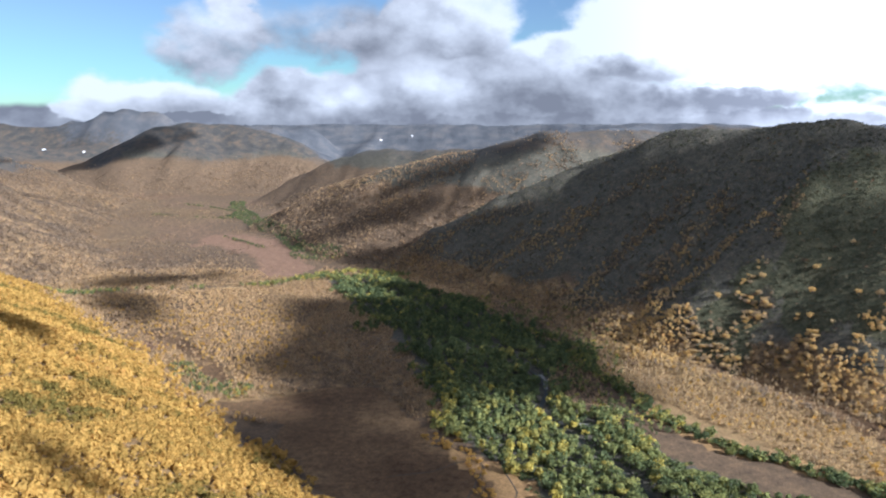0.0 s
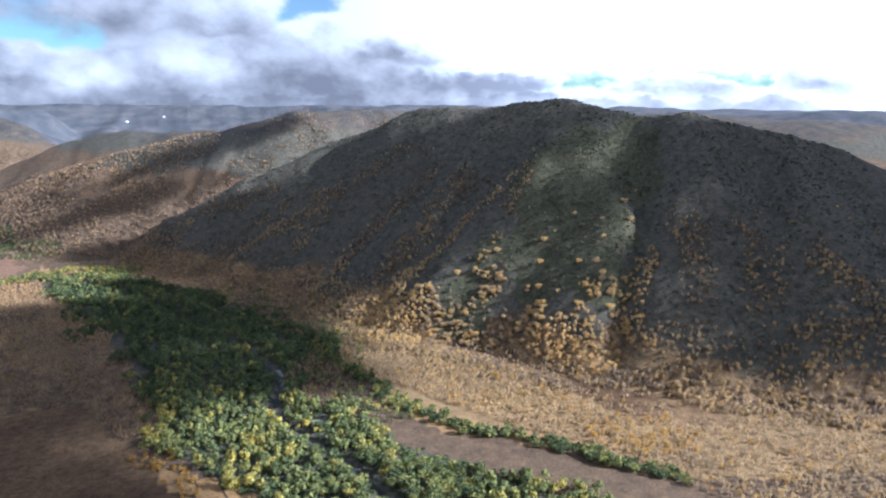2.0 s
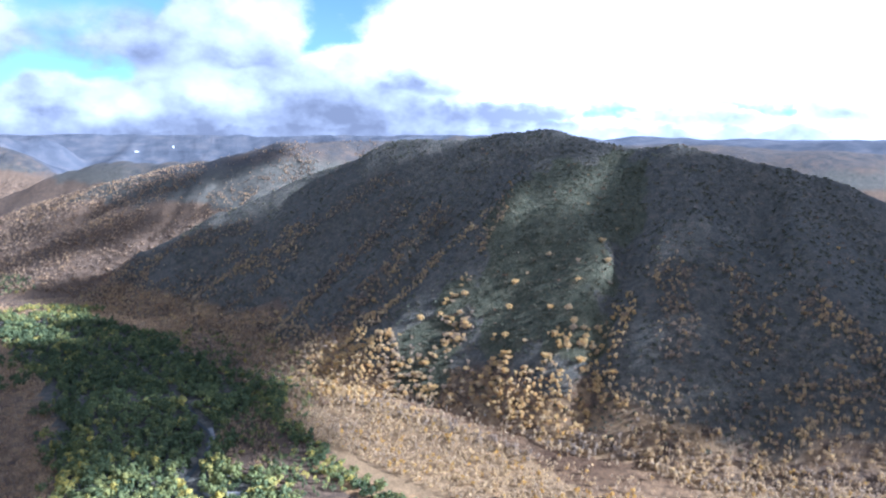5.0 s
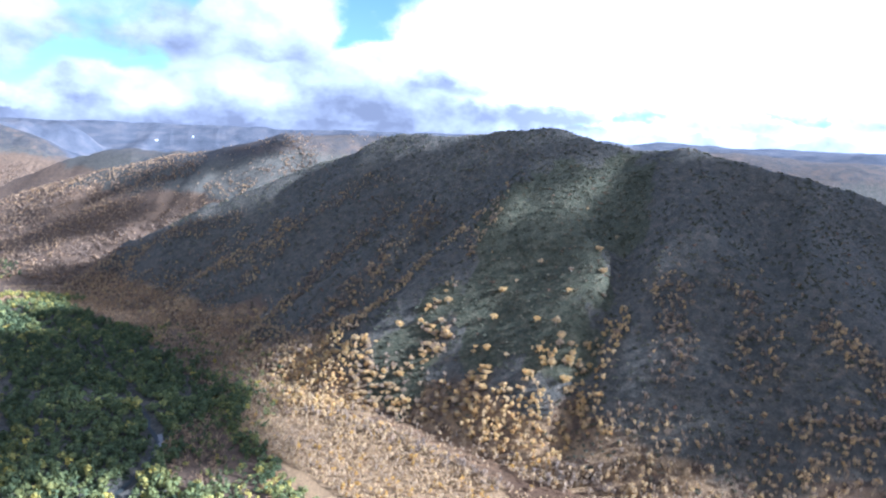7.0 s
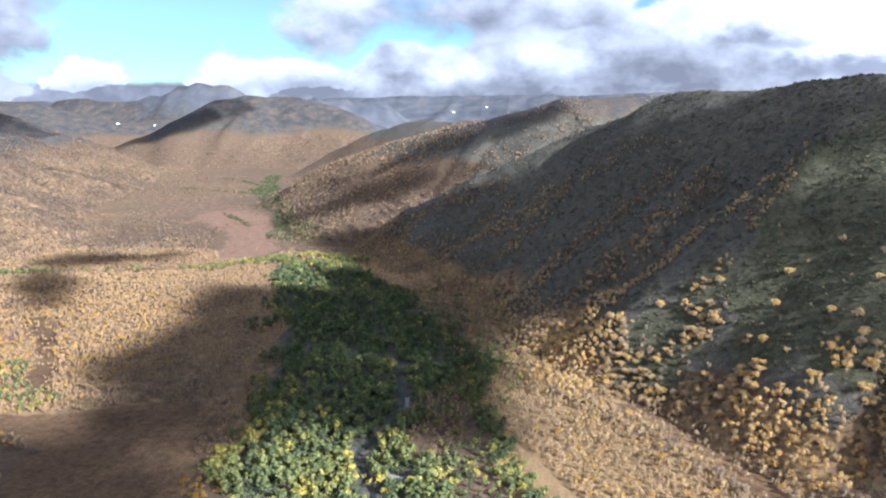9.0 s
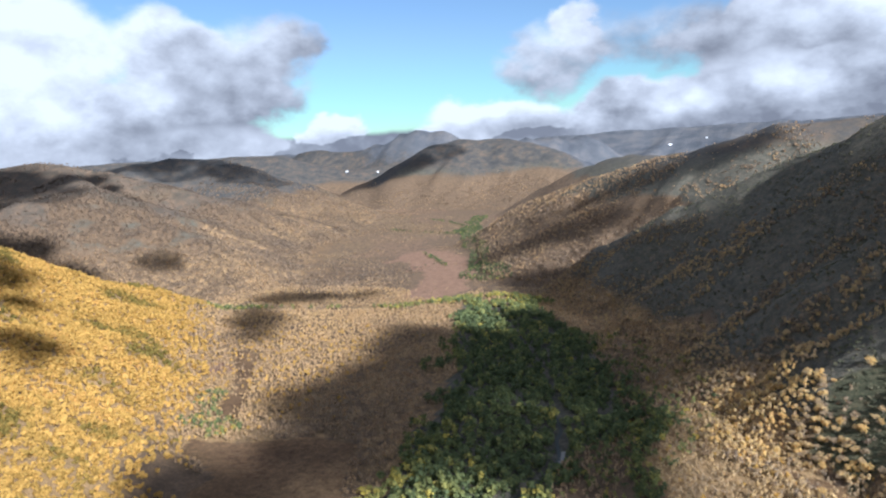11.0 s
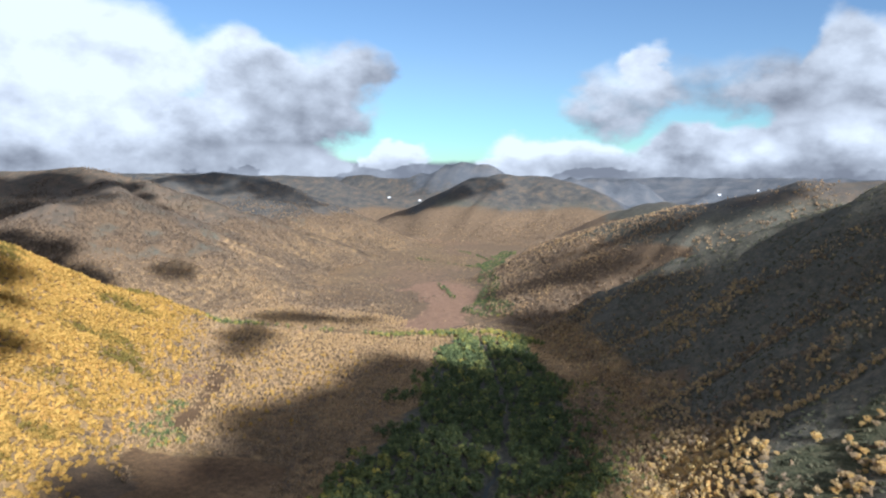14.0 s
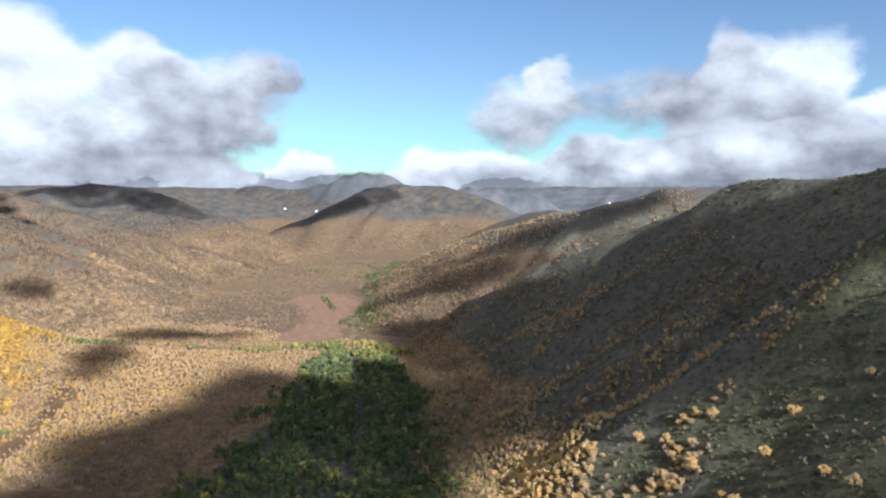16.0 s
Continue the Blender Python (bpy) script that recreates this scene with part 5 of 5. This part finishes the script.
def tree(name, label, leaf, tint, rng, rx, rz, z0, leaves, size):
    """A tree: a tapered stem with bent limbs, and a loose crown of leaf clumps."""
    root = tagged(new(name), label, "tree", group=name.split("_")[0] + " trees on the valley side")
    verts, faces = [], []
    tops = []
    lean = rng.normal(size=2) * 0.35
    stem = [(0, 0, -0.8), (lean[0] * 0.3, lean[1] * 0.3, z0 * 0.4), (lean[0], lean[1], z0 * 0.8), (lean[0] * 1.6, lean[1] * 1.6, z0 + rz * 0.55)]
    v, f = limb(stem, (0.30, 0.22, 0.15, 0.04), 6)
    verts += v
    faces += f
    for k in range(7):
        a, t = 6.283 * (k + 0.6 * rng.random()) / 7, 0.35 + 0.5 * rng.random()
        base = np.array([lean[0] * t, lean[1] * t, z0 * t])
        tip = np.array([math.cos(a) * rx * 0.7, math.sin(a) * rx * 0.7, z0 + rz * (0.6 * rng.random() - 0.2)])
        mid = base * 0.5 + tip * 0.5 + (0, 0, -0.25)
        v, f = limb([base, mid, tip], (0.11, 0.07, 0.02), 4)
        faces += [tuple(i + len(verts) for i in q) for q in f]
        verts += v
        tops.append(tip)
    part("trunk", mesh_from("trunk", verts, faces, True), BARK, root, "pale grey stem with bent limbs")
    clumps = [crown_shape(rng, leaves // 2, rx, rz, z0, size, 0.55)]
    for tip in tops:
        c = crown_shape(rng, leaves // 14, rx * 0.42, rz * 0.36, 0.0, size, 0.3)
        clumps.append(c + tip * (1.1, 1.1, 1.02))
    pts = np.concatenate(clumps)
    me = mesh_from("crown", pts, np.arange(len(pts)).reshape(-1, 3))
    me.attributes.new("tint", "FLOAT", "POINT").data.foreach_set("value", np.full(len(pts), tint, np.float32))
    part("crown", me, leaf, root)
    return root


rng = np.random.default_rng(77)
KINDS = [tree("birch_tree", label, PALE, tint, rng, 3.9, 3.9, 4.6, 300, 0.62) for tint, label in (
    (0.30, "olive-gold birch with a loose crown on the slope"), (0.44, "golden birch with a full crown on the slope"),
    (0.55, "bright golden birch standing on the slope"), (0.64, "yellow birch with a broad crown on the slope"),
    (0.80, "orange birch with a loose crown on the slope"))]
LONE = [(446, 706), (415, 662), (478, 716), (352, 690), (377, 712), (404, 677), (319, 752), (362, 683), (330, 712), (300, 759), (346, 757), (430, 740), (392, 735), (470, 690)]
CLUSTER = [(404 + 17 * rng.normal(), 634 + 12 * rng.normal()) for _ in range(16)]
spots = [(x, y, 0.62 + 0.4 * rng.random()) for x, y in LONE + CLUSTER] + [tuple(q) for q in SINGLE]
for k, (x, y, s) in enumerate(spots):
    m = pose(x, y, float(height(x, y)) - 0.2, 0, 0, 360 * rng.random()) @ Matrix.Diagonal((s, s, s * (0.85 + 0.3 * rng.random()), 1))
    if k < len(KINDS):
        KINDS[k].matrix_world = m
    else:
        ob = copy_thing(KINDS[int(rng.integers(0, len(KINDS)))], m)
        ob.scale = m.to_scale()


def stand(kinds, spots, rng, tinted):
    """Sets copies of a few kinds of tree at their places, the nearest kind in colour for each."""
    used = set()
    for x, y, s, tint in spots:
        k = min(range(len(kinds)), key=lambda j: abs(tinted[j] - tint) + 0.15 * rng.random())
        m = pose(x, y, float(height(x, y)) - 0.2, 0, 0, 360 * rng.random()) @ Matrix.Diagonal((s, s, s * (0.85 + 0.3 * rng.random()), 1))
        if k not in used:
            used.add(k)
            kinds[k].matrix_world = m
            continue
        ob = copy_thing(kinds[k], m)
        ob.scale = m.to_scale()
    for k, ob in enumerate(kinds):
        if k not in used:
            x, y, s, tint = spots[k]
            ob.matrix_world = pose(x + 3.0, y, float(height(x + 3.0, y)) - 0.2)


rng = np.random.default_rng(78)
tinted = [0.32, 0.46, 0.58, 0.70, 0.9]
stand([tree("poplar_tree", label, GREEN, tint, rng, 3.9, 4.0, 4.2, 200, 0.72) for tint, label in zip(tinted, (
    "dark green poplar with a round crown beside the river", "green poplar with a full crown beside the river", "light green poplar with a broad crown beside the river",
    "yellow-green poplar turning beside the river", "yellow poplar standing out in the green riverside wood"))], GREENS, rng, tinted)
tinted = [0.36, 0.52, 0.68]
stand([tree("willow_bush", label, GREEN, tint, rng, 3.2, 2.9, 2.6, 80, 0.95) for tint, label in zip(tinted, (
    "dark green willow bush in a hedge row", "green willow bush in a hedge row", "pale green willow bush in a hedge row"))], WILLOWS, rng, tinted)
tinted = [0.3, 0.7]
stand([tree("birch_bush", label, GOLD, tint, rng, 3.0, 2.8, 2.6, 80, 0.9) for tint, label in zip((0.55, 0.75), (
    "small golden birch bush at the meadow edge", "small orange birch bush at the meadow edge"))], BUSHES, rng, tinted)


# ---------------------------------------------------------------- snow
def snow_patch(x, y, length, width, turn, seed):
    """A leftover drift that follows the ground."""
    rng = np.random.default_rng(seed)
    n, rings = 22, 5
    xy, faces = [(x, y)], []
    edge = 0.7 + 0.5 * rng.random(n)
    for r in range(1, rings + 1):
        for k in range(n):
            a = 6.283 * k / n
            u, v = length * edge[k] * r / rings * math.cos(a), width * edge[k] * r / rings * math.sin(a)
            xy.append((x + u * math.cos(turn) - v * math.sin(turn), y + u * math.sin(turn) + v * math.cos(turn)))
    xy = np.array(xy)
    z = height(xy[:, 0], xy[:, 1]) + 3.0
    z[-n:] -= 3.6
    for k in range(n):
        faces.append((0, 1 + k, 1 + (k + 1) % n, 1 + (k + 1) % n))
    quads = [(1 + r * n + k, 1 + (r + 1) * n + k, 1 + (r + 1) * n + (k + 1) % n, 1 + r * n + (k + 1) % n) for r in range(rings - 1) for k in range(n)]
    me = bpy.data.meshes.new("snow_patch")
    me.from_pydata([tuple(p) for p in np.column_stack([xy, z])], [], [f[:3] for f in faces] + quads)
    me.materials.append(SNOW)
    me.polygons.foreach_set("use_smooth", np.ones(len(me.polygons), bool))
    return tagged(new("snow_patch", me), "small leftover patch of old white snow on the mountainside", "snow", group="snow patches")


snow_patch(-1753, 3166, 7, 3, 0.5, 1)
snow_patch(-1599, 3208, 6, 3.5, 1.2, 2)
snow_patch(-350, 4072, 9, 5, 0.6, 3)
snow_patch(-175, 4117, 5, 8, 0.2, 4)
